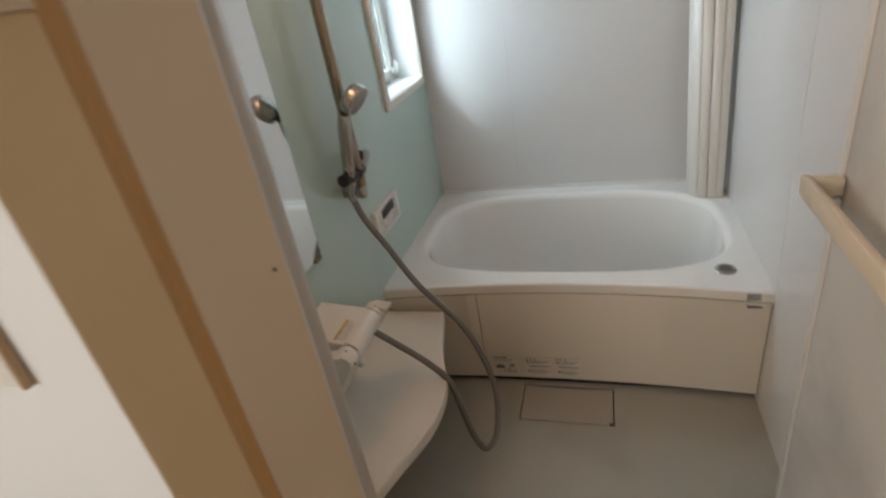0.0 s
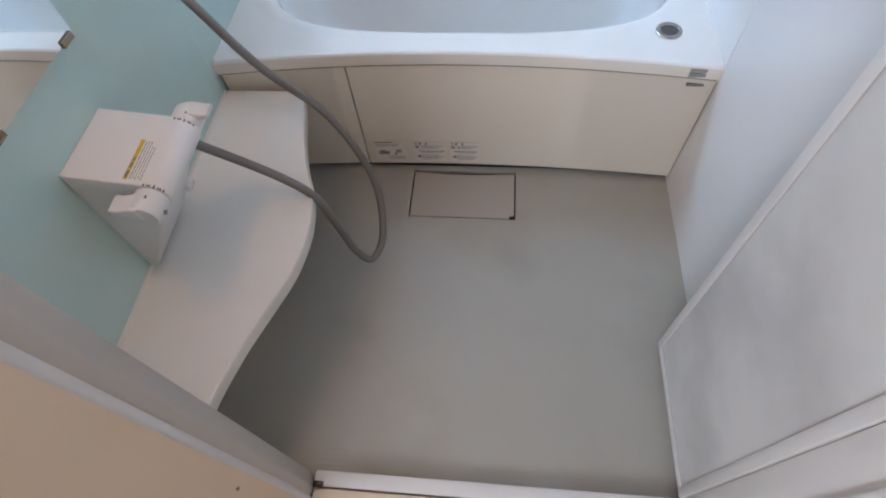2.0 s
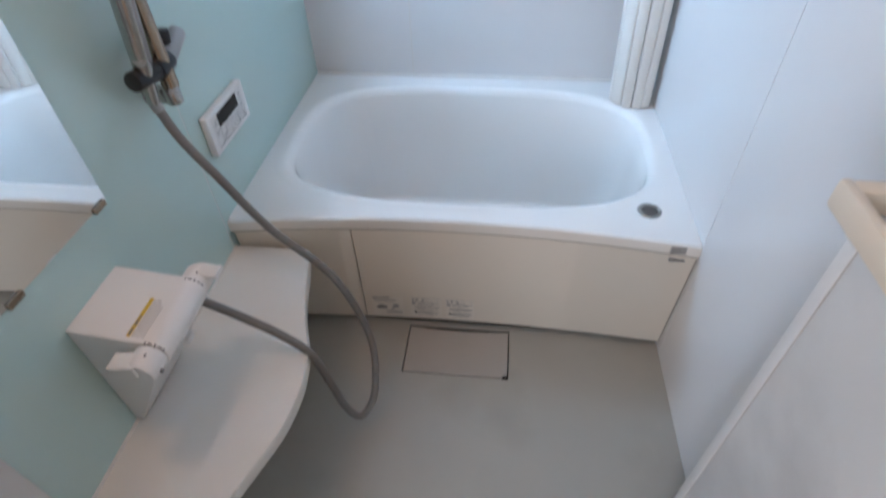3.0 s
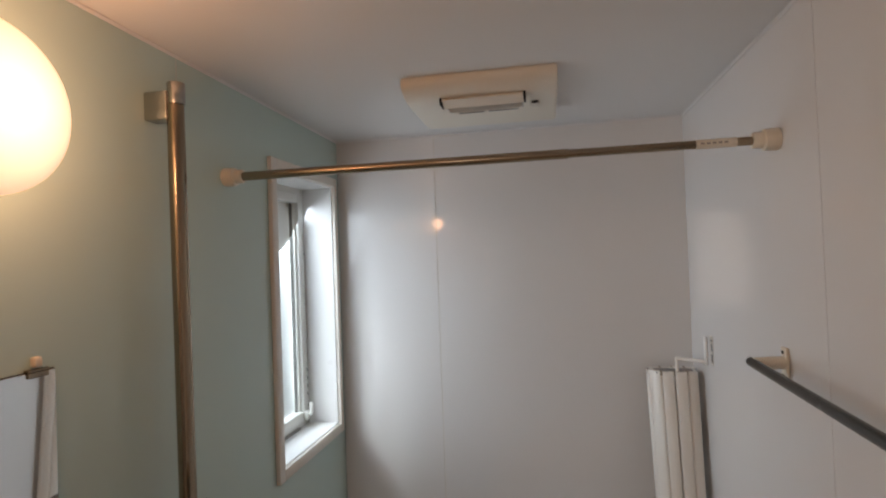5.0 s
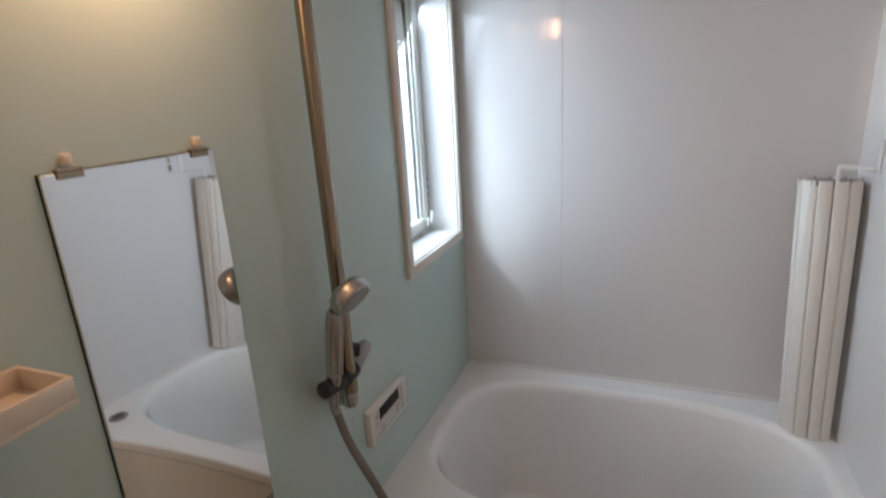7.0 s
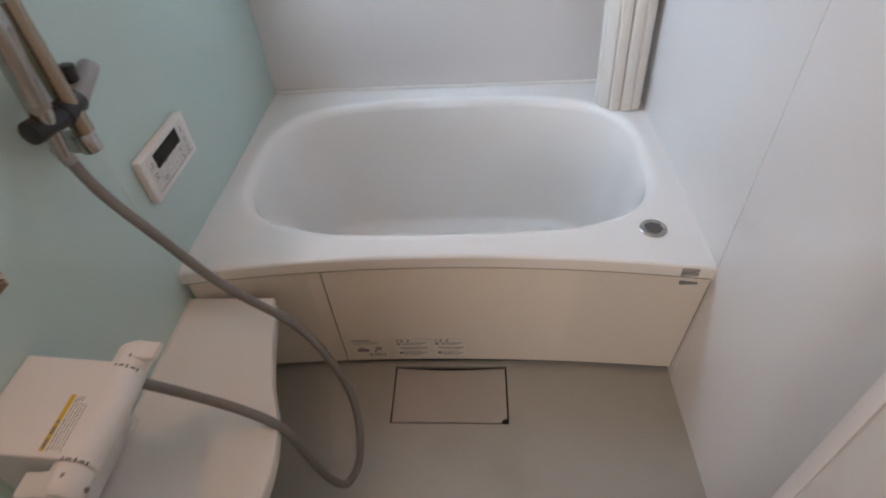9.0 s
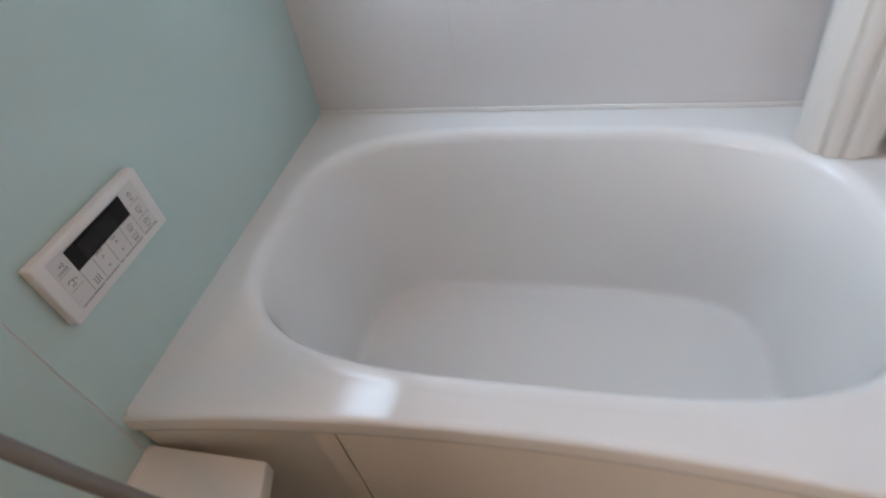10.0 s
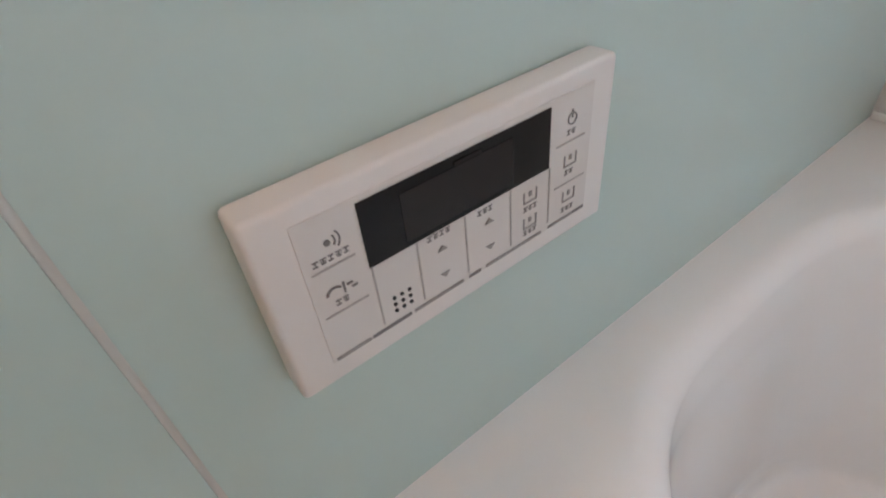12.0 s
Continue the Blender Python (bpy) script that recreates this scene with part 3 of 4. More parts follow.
def tub_mesh():
    n, cx, cy = 192, 0.605, 1.183
    bm = bmesh.new()
    X0, X1, Y1 = -0.001, W + 0.001, FAR + 0.001

    def outer(a, inset):
        c, s = math.cos(a), math.sin(a)
        lo, hi = 0.0, 2.0
        for _ in range(40):
            d = (lo + hi) / 2
            x, y = cx + d * c, cy + d * s
            ok = X0 <= x <= X1 and y <= Y1 and y >= front_y(min(max(x, 0), 1.2)) + inset
            lo, hi = (d, hi) if ok else (lo, d)
        return cx + lo * c, cy + lo * s

    def inner(a, kx, ky, dx=0.0, dy=0.0, p=3.3):
        c, s = math.cos(a), math.sin(a)
        r = (abs(c / (0.545 * kx)) ** p + abs(s / (0.328 * ky)) ** p) ** (-1 / p)
        return cx + dx + r * c, cy + dy + r * s
    angles = [2 * math.pi * i / n for i in range(n)]
    for x, y in ((X0, front_y(0)), (X1, front_y(1.2)), (X1, Y1), (X0, Y1)):
        a = math.atan2(y - cy, x - cx) % (2 * math.pi)
        k = min(range(n), key=lambda i: abs(angles[i] - a))
        angles[k] = a
    rings = []
    for inset, z in ((0.006, RIM - 0.0355), (0.0, RIM - 0.0345), (0.0, RIM - 0.006), (0.002, RIM - 0.002), (0.006, RIM), (0.012, RIM)):
        rings.append([(*outer(a, inset), z) for a in angles])
    for k, z in ((1.095, RIM), (1.075, RIM + 0.0010), (1.05, RIM + 0.0018)):
        rings.append([(*inner(a, k, k), z) for a in angles])
    for d in range(0, 71, 10):
        c, q = math.cos(radians(d)), math.sin(radians(d))
        rings.append([(*inner(a, 1.030 - 0.055 * q, 1.030 - 0.078 * q), RIM + 0.0018 - 0.040 * (1 - c)) for a in angles])
    for u in (0.12, 0.25, 0.4, 0.55, 0.7, 0.85, 0.95):
        rings.append([(*inner(a, 0.974 - 0.069 * u, 0.950 - 0.100 * u, 0.006 * u, 0, 3.3 + 0.9 * u), RIM - 0.040 - 0.385 * u) for a in angles])
    for k, ky, z in ((0.903, 0.846, -0.006), (0.898, 0.841, -0.018), (0.889, 0.832, -0.026), (0.876, 0.818, -0.031), (0.858, 0.798, -0.0335), (0.825, 0.76, -0.035), (0.62, 0.58, -0.036), (0.3, 0.28, -0.037)):
        rings.append([(*inner(a, k, ky, 0.006, 0, 4.2), z) for a in angles])
    vs = [[bm.verts.new(p) for p in r] for r in rings]
    for a, b in zip(vs, vs[1:]):
        for i in range(n):
            j = (i + 1) % n
            f = bm.faces.new((a[i], a[j], b[j], b[i]))
            f.material_index = int(a in vs[:2])
    bm.faces.new(vs[-1])
    bmesh.ops.recalc_face_normals(bm, faces=bm.faces)
    bm.faces.ensure_lookup_table()
    if bm.faces[-1].normal.z < 0:
        bmesh.ops.reverse_faces(bm, faces=bm.faces)
    return bm


def apron(xa, xb, name, label):
    bm = bmesh.new()
    n = 24
    rows = []
    for i in range(n + 1):
        x = xa + (xb - xa) * i / n
        yt, yb = front_y(x) + 0.0015, 0.760 + 0.026 * (1 - ((x - 0.6) / 0.6) ** 2)
        rows.append([bm.verts.new((x, y + d, z)) for y, z, d in ((yb, 0.022, 0.016), (yb, 0.022, 0.002), (yb - 0.002, 0.025, 0), (yt, RIM - 0.0405, 0), (yt, RIM - 0.0375, 0.002), (yt, RIM - 0.0375, 0.016))])
    for a, b in zip(rows, rows[1:]):
        for k in range(6):
            m = (k + 1) % 6
            bm.faces.new((a[k], b[k], b[m], a[m]))
    bm.faces.new(rows[0]), bm.faces.new(rows[-1])
    bmesh.ops.recalc_face_normals(bm, faces=bm.faces)
    return part(name, bm, APRON, tub, label)


tub = thing("bathtub", (0.6, 1.18, -0.04), "glossy white acrylic bathtub with ivory front panels", "bathtub")
basin = part("basin", tub_mesh(), TUB, tub, "glossy white basin and rim", angle=50)
basin.data.materials.append(RIM_SHADED)
apron(0.009, 0.3165, "apron_panel", "ivory fixed front panel")
right_apron = apron(0.3205, W - 0.0012, "apron_panel", "ivory removable front panel")
# near-black board: the shade behind and below the panels, put in as colour
part("recess_shade", boxed((0.003, W - 0.003, 0.795, 0.803, 0.0, RIM - 0.04)), DARK, tub, "near-black board for the shade behind the front panels", smooth=False)
part("upstand", boxed((0.002, W - 0.002, FAR - 0.008, FAR - 0.0012, RIM + 0.0005, RIM + 0.012), bevel=0.002), TUB, tub)
ring = lathe([(0.0, 0.001), (0.019, 0.001), (0.021, 0.004), (0.029, 0.0045), (0.031, 0.0025), (0.031, 0.0)], (1.1, 0.862, RIM), (0, 0, 1), 36)
button = part("drain_knob", ring, CHROME, tub, "round chrome drain button ring")
part("button_hole", lathe([(0.0, 0.0018), (0.0150, 0.0018), (0.0185, 0.0030), (0.0185, 0.0)], (1.1, 0.862, RIM + 0.0008), (0, 0, 1), 30), BUTTON, button, "dark push button")
# added strip that puts the shaded gap below the rim into colour
gap = bmesh.new()
last_pair = None
for i in range(25):
    x = 0.004 + (W - 0.008) * i / 24
    y = front_y(x) + 0.0008
    pair = [gap.verts.new((x, y, RIM - 0.0385)), gap.verts.new((x, y, RIM - 0.0356)), gap.verts.new((x, y + 0.004, RIM - 0.0356)), gap.verts.new((x, y + 0.004, RIM - 0.0385))]
    if last_pair:
        for k in range(4):
            gap.faces.new((last_pair[k], pair[k], pair[(k + 1) % 4], last_pair[(k + 1) % 4]))
    last_pair = pair
bmesh.ops.recalc_face_normals(gap, faces=gap.faces)
part("rim_gap_line", gap, DULL_BROWN, tub, "thin dark strip drawn for the shaded gap under the rim", smooth=False)
# caution print near the foot of the removable panel
def slab(name, xa, xb, za, zb, material, parent, lift=0.0008, label=""):
    """A thin printed piece that follows the apron's front."""
    bm = bmesh.new()
    n = 6
    prev = None
    for i in range(n + 1):
        x = xa + (xb - xa) * i / n
        col = []
        for z in (za, zb):
            u = (z - 0.033) / (RIM - 0.041 - 0.033)
            yt, yb = front_y(x) + 0.0015, 0.758 + 0.026 * (1 - ((x - 0.6) / 0.6) ** 2)
            y = yb + (yt - yb) * u
            col += [bm.verts.new((x, y - lift, z)), bm.verts.new((x, y + 0.001, z))]
        if prev:
            bm.faces.new((prev[0], col[0], col[2], prev[2]))
            bm.faces.new((prev[2], col[2], col[3], prev[3]))
            bm.faces.new((prev[0], prev[1], col[1], col[0]))
        prev = col
    bmesh.ops.recalc_face_normals(bm, faces=bm.faces)
    return part(name, bm, material, parent, label, smooth=False)


rng = random.Random(4)


def print_row(xa, xb, z, h, material, parent, lift=0.0012):
    """A line of small print, broken into word-sized bars."""
    x = xa
    while x < xb - 0.003:
        w_ = min(rng.uniform(0.004, 0.013), xb - x)
        slab("print_bar", x, x + w_ - 0.0012, z, z + h, material, parent, lift)
        x += w_


# added strip that draws the dark gap between panel end and wall
slab("end_gap_line", W - 0.0042, W - 0.0014, 0.026, RIM - 0.042, DULL_BROWN, right_apron, 0.0008, "thin brown strip drawn for the dark gap at the panel end")
for xa, w, icon in ((0.342, 0.096, True), (0.461, 0.094, False), (0.567, 0.086, False)):
    paper = slab("caution_label", xa, xa + w, 0.036, 0.122, CAUTION, right_apron, 0.0005, "clear caution label with small print")
    if icon:
        print_row(xa + 0.002, xa + w * 0.58, 0.115, 0.0036, BUTTON, paper)
        print_row(xa + 0.006, xa + w * 0.80, 0.106, 0.0018, INKPALE, paper)
        print_row(xa + 0.006, xa + w * 0.74, 0.100, 0.0018, INKPALE, paper)
        for pa, pb, za, zb, m_ in ((0.012, 0.044, 0.066, 0.078, INK), (0.018, 0.034, 0.078, 0.084, INKPALE), (0.063, 0.080, 0.072, 0.086, INKPALE), (0.058, 0.066, 0.062, 0.070, INKPALE)):
            slab("pictogram", xa + pa, xa + pb, za, zb, m_, paper, 0.0012)
        for z in (0.055, 0.050, 0.045):
            print_row(xa + 0.040, xa + w * 0.95, z, 0.0017, INKPALE, paper)
    else:
        slab("print_bar", xa, xa + w, 0.1185, 0.1193, INKPALE, paper, 0.0012)
        for pa, m_ in ((0.004, INKPALE), (0.016, BUTTON), (0.034, INK)):
            slab("pictogram", xa + pa, xa + pa + 0.006, 0.1075, 0.1145, m_, paper, 0.0012)
        slab("pictogram", xa + 0.004, xa + 0.015, 0.092, 0.103, INKPALE, paper, 0.0012)
        slab("pictogram", xa + 0.009, xa + 0.018, 0.052, 0.0605, BUTTON, paper, 0.0014)
        for k, z in enumerate((0.1015, 0.0965, 0.0915, 0.078, 0.0725, 0.061, 0.0555, 0.050, 0.0435)):
            print_row(xa + (0.020 if k != 3 else 0.012), xa + w * (0.96 - 0.09 * (k % 3)), z, 0.0032 if k == 3 else 0.0019, INK if k % 4 == 3 else INKPALE, paper)

sticker = thing("name_sticker", (1.16, 0.745, 0.41), "small silver maker stickers on the tub front", "sticker")
ys = front_y(1.16)
part("plate", boxed((1.136, 1.184, ys - 0.0016, ys + 0.0012, RIM - 0.030, RIM - 0.020)), STICKER, sticker, smooth=False)
part("plate", boxed((1.136, 1.184, ys - 0.0016, ys + 0.0012, RIM - 0.018, RIM - 0.008)), STICKER, sticker, smooth=False)
part("plate", boxed((1.140, 1.190, ys - 0.0004, ys + 0.006, RIM - 0.058, RIM - 0.050)), INK, sticker, "dark name strip", smooth=False)

# ---------------------------------------------------------------- folding tub lid, leaning in the corner
lid = thing("tub_lid", (1.11, 1.44, RIM), "cream folded slatted tub lid leaning in the corner", "tub lid", )


def slat_bm(outline):
    """A long slat with chamfered edges, standing on the rim and leaning back."""
    bm = bmesh.new()
    v0 = [bm.verts.new((1.189 - (1.17 - x) * 0.93, y, RIM + 0.003)) for x, y in outline]
    v1 = [bm.verts.new((1.191 - (1.17 - x) * 1.06, y + 0.072, 1.193)) for x, y in outline]
    for i in range(len(outline)):
        j = (i + 1) % len(outline)
        bm.faces.new((v0[i], v0[j], v1[j], v1[i]))
    ends = [bm.faces.new(v0), bm.faces.new(v1)]
    bmesh.ops.recalc_face_normals(bm, faces=bm.faces)
    bmesh.ops.bevel(bm, geom=list({e for f in ends for e in f.edges}), offset=0.002, segments=2, profile=0.5, affect="EDGES")
    return bm


def slat_outline(xa, ya, xb, yb, depth=0.014, c=0.004):
    w = Vector((xb - xa, yb - ya)).normalized()
    n = Vector((-w.y, w.x))
    a, b = Vector((xa, ya)), Vector((xb, yb))
    return [tuple(p) for p in (a + n * depth, a + n * c, a + n * c * 0.3 + w * c * 0.4, a + w * c, b - w * c, b + n * c * 0.3 - w * c * 0.4, b + n * c, b + n * depth)]


for xa, ya, xb, yb in ((1.032, 1.462, 1.037, 1.440), (1.038, 1.438, 1.066, 1.409), (1.0695, 1.402, 1.101, 1.397), (1.1045, 1.396, 1.137, 1.396), (1.1405, 1.399, 1.170, 1.410), (1.044, 1.470, 1.075, 1.470), (1.078, 1.470, 1.109, 1.470), (1.112, 1.470, 1.143, 1.470), (1.146, 1.470, 1.175, 1.466)):
    part("slat", slat_bm(slat_outline(xa, ya, xb, yb)), LID, lid)
for k in range(4):
    part("hinge", boxed((1.082 + 0.028 * k, 1.087 + 0.028 * k, 1.425, 1.462, RIM + 0.004, RIM + 0.03)), INKPALE, lid, smooth=False)
for gx, gy in ((1.038, 1.445), (1.0675, 1.408), (1.1025, 1.401), (1.139, 1.402), (1.0765, 1.476), (1.1105, 1.476), (1.1445, 1.476)):
    tx = 1.191 - (1.17 - gx) * 1.06
    part("hinge", boxed((tx - 0.0035, tx + 0.0035, gy + 0.072, gy + 0.084, 1.180, 1.1945), bevel=0.001, seg=1), DULL_BROWN, lid, "brown hinge end")
part("end_cap", boxed((1.070, 1.184, 1.488, 1.549, 1.184, 1.191), bevel=0.002), INKPALE, lid, "grey hinge line on the upper end")

hook = thing("lid_hook", (1.19, 1.45, 1.26), "white plastic hook on the wall over the lid", "hook")
part("base", boxed((W - 0.005, W - 0.0005, 1.428, 1.452, 1.222, 1.305), bevel=0.002), PLASTIC, hook)
part("arm", rods(((W - 0.005, 1.445, 1.230), (1.132, 1.492, 1.232), 0.0055), ((1.132, 1.492, 1.2345), (1.132, 1.492, 1.192), 0.0055), seg=14), PLASTIC, hook)
tag = thing("wall_label", (W, 1.385, 1.275), "small white notice with grey print on the wall", "label")
part("paper", boxed((W - 0.0012, W - 0.0004, 1.372, 1.398, 1.233, 1.315)), LABEL, tag, smooth=False)
part("print_bar", boxed((W - 0.0018, W - 0.0013, 1.378, 1.392, 1.238, 1.262)), INK, tag, smooth=False)
part("print_bar", boxed((W - 0.0018, W - 0.0013, 1.376, 1.394, 1.300, 1.306)), INKPALE, tag, smooth=False)
part("print_bar", boxed((W - 0.0018, W - 0.0013, 1.378, 1.392, 1.272, 1.292)), INKPALE, tag, smooth=False)

# ---------------------------------------------------------------- wave-fronted counter
CT = 0.345
edge = smooth_line([(0.206, 0.7345, 0), (0.226, 0.66, 0), (0.243, 0.58, 0), (0.266, 0.50, 0), (0.297, 0.42, 0), (0.311, 0.345, 0), (0.311, 0.285, 0), (0.300, 0.215, 0), (0.273, 0.137, 0), (0.240, 0.046, 0), (0.215, -0.05, 0), (0.210, NEAR + 0.001, 0)], 6)
counter = thing("counter", (0.12, 0.3, CT - 0.04), "ivory wave-fronted wash counter fixed to the aqua wall", "counter")


def worktop_mesh():
    """Lofted slab: flat by the wall, a shallow hollow in the middle, rounded wave edge."""
    bm = bmesh.new()
    rows = []
    for p in edge:
        row = []
        for k in range(15):
            x = 0.0012 + (p.x - 0.005 - 0.0012) * k / 14
            r = ((x - 0.175) / 0.085) ** 2 + ((p.y - 0.30) / 0.17) ** 2
            row.append((x, p.y, CT - 0.008 * math.exp(-r * 1.1)))
        for dx, dz in ((0.002, 0.0008), (0.0007, 0.0028), (0.0, 0.006), (0.0, 0.033), (0.0015, 0.0365), (0.005, 0.038)):
            row.append((p.x - dx, p.y, CT - dz))
        row.append((0.0012, p.y, CT - 0.038))
        rows.append([bm.verts.new(q) for q in row])
    for a, b in zip(rows, rows[1:]):
        for k in range(len(a)):
            m = (k + 1) % len(a)
            bm.faces.new((a[k], b[k], b[m], a[m]))
    bm.faces.new(rows[0]), bm.faces.new(rows[-1])
    bmesh.ops.recalc_face_normals(bm, faces=bm.faces)
    return bm


part("worktop", worktop_mesh(), COUNTER, counter, angle=50)
part("support", boxed((0.0012, 0.035, 0.30, 0.735, 0.0, CT - 0.038), (0.0012, 0.035, NEAR, 0.29, 0.0, CT - 0.038), bevel=0.002), COUNTER, counter, "ivory panel under the worktop")

part("sealant", prism([(0.0006, CT - 0.001), (0.006, CT - 0.0006), (0.0045, CT + 0.0022), (0.0006, CT + 0.005)], NEAR + 0.002, 0.733, "y"), TRIM, counter, "aged ivory sealant bead")

# ---------------------------------------------------------------- shower mixer
mixer = thing("shower_mixer", (0.08, 0.285, CT), "white wedge-shaped shower mixer cover on the counter", "shower mixer")
MC = (0.136, 0.589)                  # axis of the mixer's round front: x, z
MR = 0.030


def cover_z(x):
    return 0.637 - 0.135 * x


prof = [(0.001, 0.351), (0.018, 0.351), (0.139, 0.5595)]
prof += [(MC[0] + MR * math.cos(a), MC[1] + MR * math.sin(a)) for a in [radians(d) for d in range(-75, 86, 16)]]
prof += [(0.001, cover_z(0))]
shell = part("cover", prism(prof, 0.211, 0.367, "y", 0.003), PLASTIC, mixer, angle=40)


def knob(y_in, y_out, name, xa, xb):
    s = 1 if y_out > y_in else -1
    d = abs(y_out - y_in)
    bm = lathe([(0.0, 0.0), (0.0262, 0.0), (0.0272, 0.003), (0.0272, d - 0.006), (0.024, d), (0.0, d)], (MC[0], y_in, MC[1]), (0, s, 0), 32)
    ya, yb = sorted((y_in + s * 0.012, y_out + s * 0.004))
    tip = xb if abs(xb) > abs(xa) else xa
    u = 1 if tip > 0 else -1
    tab = [(0.0, 0.024), (u * 0.014, 0.0255), (tip * 0.72, 0.0205), (tip, 0.0215), (tip * 1.02, 0.013), (tip * 0.75, 0.0085), (u * 0.020, 0.004), (0.0, 0.0)]
    wedge = prism([(MC[0] + a_, MC[1] + b_) for a_, b_ in tab], ya, yb, "y", 0.003)
    shape = bpy.data.meshes.new("tab")
    wedge.to_mesh(shape)
    wedge.free()
    bm.from_mesh(shape)
    bpy.data.meshes.remove(shape)
    return part(name, bm, PLASTIC, mixer, "white lever knob")


k1 = knob(0.3675, 0.408, "knob", -0.030, 0.046)
k2 = knob(0.2105, 0.168, "knob", -0.047, 0.020)


def dash(parent, y, deg, w, l, material):
    a = radians(deg)
    r = MR + 0.0003 if parent is shell else 0.0274
    c = Vector((MC[0] + r * math.cos(a), y, MC[1] + r * math.sin(a)))
    bm = bmesh.new()
    bmesh.ops.create_cube(bm, size=1, matrix=Matrix.Translation(c) @ Matrix.Rotation(math.pi / 2 - a, 4, "Y") @ Matrix.Diagonal((l, w, 0.0008, 1)))
    return part("mark", bm, material, parent, smooth=False)


dash(k1, 0.382, 68, 0.006, 0.0035, INK), dash(k2, 0.192, 72, 0.006, 0.0035, INK)
part("stop_button", rods(((MC[0] + 0.0255, 0.186, MC[1] - 0.006), (MC[0] + 0.0295, 0.186, MC[1] - 0.007), 0.004), seg=10), INK, k2, "dark stop button")
for yy in (0.2125, 0.3615):
    for deg, w, l in ((92, 0.005, 0.003), (76, 0.003, 0.007), (60, 0.006, 0.003), (44, 0.003, 0.007), (30, 0.005, 0.003)):
        dash(shell, yy, deg, w, l, INK)


def cover_print(name, xa, xb, ya, yb, lift, material, label=""):
    bm = boxed((xa, xb, ya, yb, -0.0006, lift))
    for v in bm.verts:
        v.co.z += cover_z(v.co.x)
    return part(name, bm, material, shell, label, smooth=False)


cover_print("label_band", 0.0985, 0.1055, 0.220, 0.306, 0.0006, YELLOW, "yellow caution band")
for ya, yb in ((0.224, 0.238), (0.244, 0.256), (0.260, 0.266)):
    cover_print("print_bar", 0.1003, 0.1037, ya, yb, 0.0010, INK)
for k in range(5):
    y = 0.221 + 0.002 * (k % 2)
    while y < 0.303 - 0.012 * (k > 2):
        y2 = y + rng.uniform(0.003, 0.010)
        cover_print("print_bar", 0.1085 + 0.0044 * k, 0.1098 + 0.0044 * k, y, min(y2, 0.304), 0.0008, INK if k == 0 else INKPALE)
        y = y2 + 0.0016
part("spout_nut", rods(((0.094, 0.3675, 0.555), (0.094, 0.384, 0.547), 0.013), bevel=0.002), PLASTIC, mixer)
part("spout", boxed((0.052, 0.080, 0.345, 0.374, 0.425, 0.442), bevel=0.004), PLASTIC, mixer, "short white tub spout")

# ---------------------------------------------------------------- shower hose
path = smooth_line([(0.043, 0.598, 0.855), (0.072, 0.592, 0.775), (0.124, 0.590, 0.682), (0.195, 0.601, 0.535), (0.310, 0.616, 0.369), (0.391, 0.570, 0.200), (0.410, 0.482, 0.089), (0.384, 0.424, 0.050), (0.354, 0.408, 0.114), (0.332, 0.408, 0.220), (0.305, 0.409, 0.334), (0.250, 0.408, 0.401), (0.170, 0.400, 0.473), (0.094, 0.384, 0.547)], 10)
hose = thing("shower_hose", (0.38, 0.42, 0.04), "dark grey flexible shower hose hanging in a loop", "hose")
part("tube", tube(path, 0.0095, 14), HOSE, hose)
part("end_nut", rods((path[0] + Vector((-0.004, 0, 0.010)), path[3], 0.0112), bevel=0.001), GREY_PL, hose, "grey end nut")
part("end_nut", rods((path[-1], path[-3], 0.0112), bevel=0.001), GREY_PL, hose, "grey end nut")

# ---------------------------------------------------------------- slide bar and hand shower
bar = thing("slide_bar", (0.062, 0.642, 0.83), "brushed steel shower slide bar fixed to the wall", "slide bar")
BX, BY = 0.058, 0.642
part("pole", rods(((BX + 0.004, BY, 0.862), (BX - 0.002, BY, 1.879), 0.0158), seg=32), STEEL, bar)
part("cap", rods(((BX, BY, 1.880), (BX, BY, 1.922), 0.0164), bevel=0.002, seg=32), CHROME, bar)
part("cap", rods(((BX, BY, 0.826), (BX, BY, 0.861), 0.0164), bevel=0.002, seg=32), CHROME, bar)
part("bracket", boxed((0.0005, BX - 0.008, BY - 0.018, BY + 0.016, 1.850, 1.905), bevel=0.003), CHROME, bar, "square steel bracket")
part("bracket", boxed((0.0005, BX - 0.008, BY - 0.013, BY + 0.013, 0.828, 0.858), bevel=0.003), CHROME, bar)
part("set_screw", rods(((BX - 0.016, BY, 1.849), (BX - 0.016, BY, 1.8535), 0.004), seg=10), DARK, bar)

hand = thing("hand_shower", (0.062, 0.605, 0.845), "satin chrome hand shower in a black sliding holder", "hand shower")
part("holder_clamp", rods(((BX, BY + 0.024, 0.905), (BX, BY - 0.022, 0.902), 0.0205), bevel=0.002, seg=28), BLACK, hand, "black sliding clamp")
part("holder_ring", rods(((0.058, 0.625, 0.902), (0.050, 0.558, 0.908), 0.0185), bevel=0.003, seg=28), BLACK, hand, "black holder socket")
kn = part("holder_knob", rods(((BX + 0.004, BY + 0.020, 0.906), (0.050, 0.742, 0.926), 0.0165), bevel=0.003, seg=28), GREY_PL, hand, "satin grey clamp lever")
part("knob_button", rods(((0.052, 0.686, 0.925), (0.055, 0.688, 0.953), 0.0125), bevel=0.002, seg=20), BLACK, kn, "black release button")
a, b = Vector((0.046, 0.595, 0.850)), Vector((0.100, 0.562, 1.102))
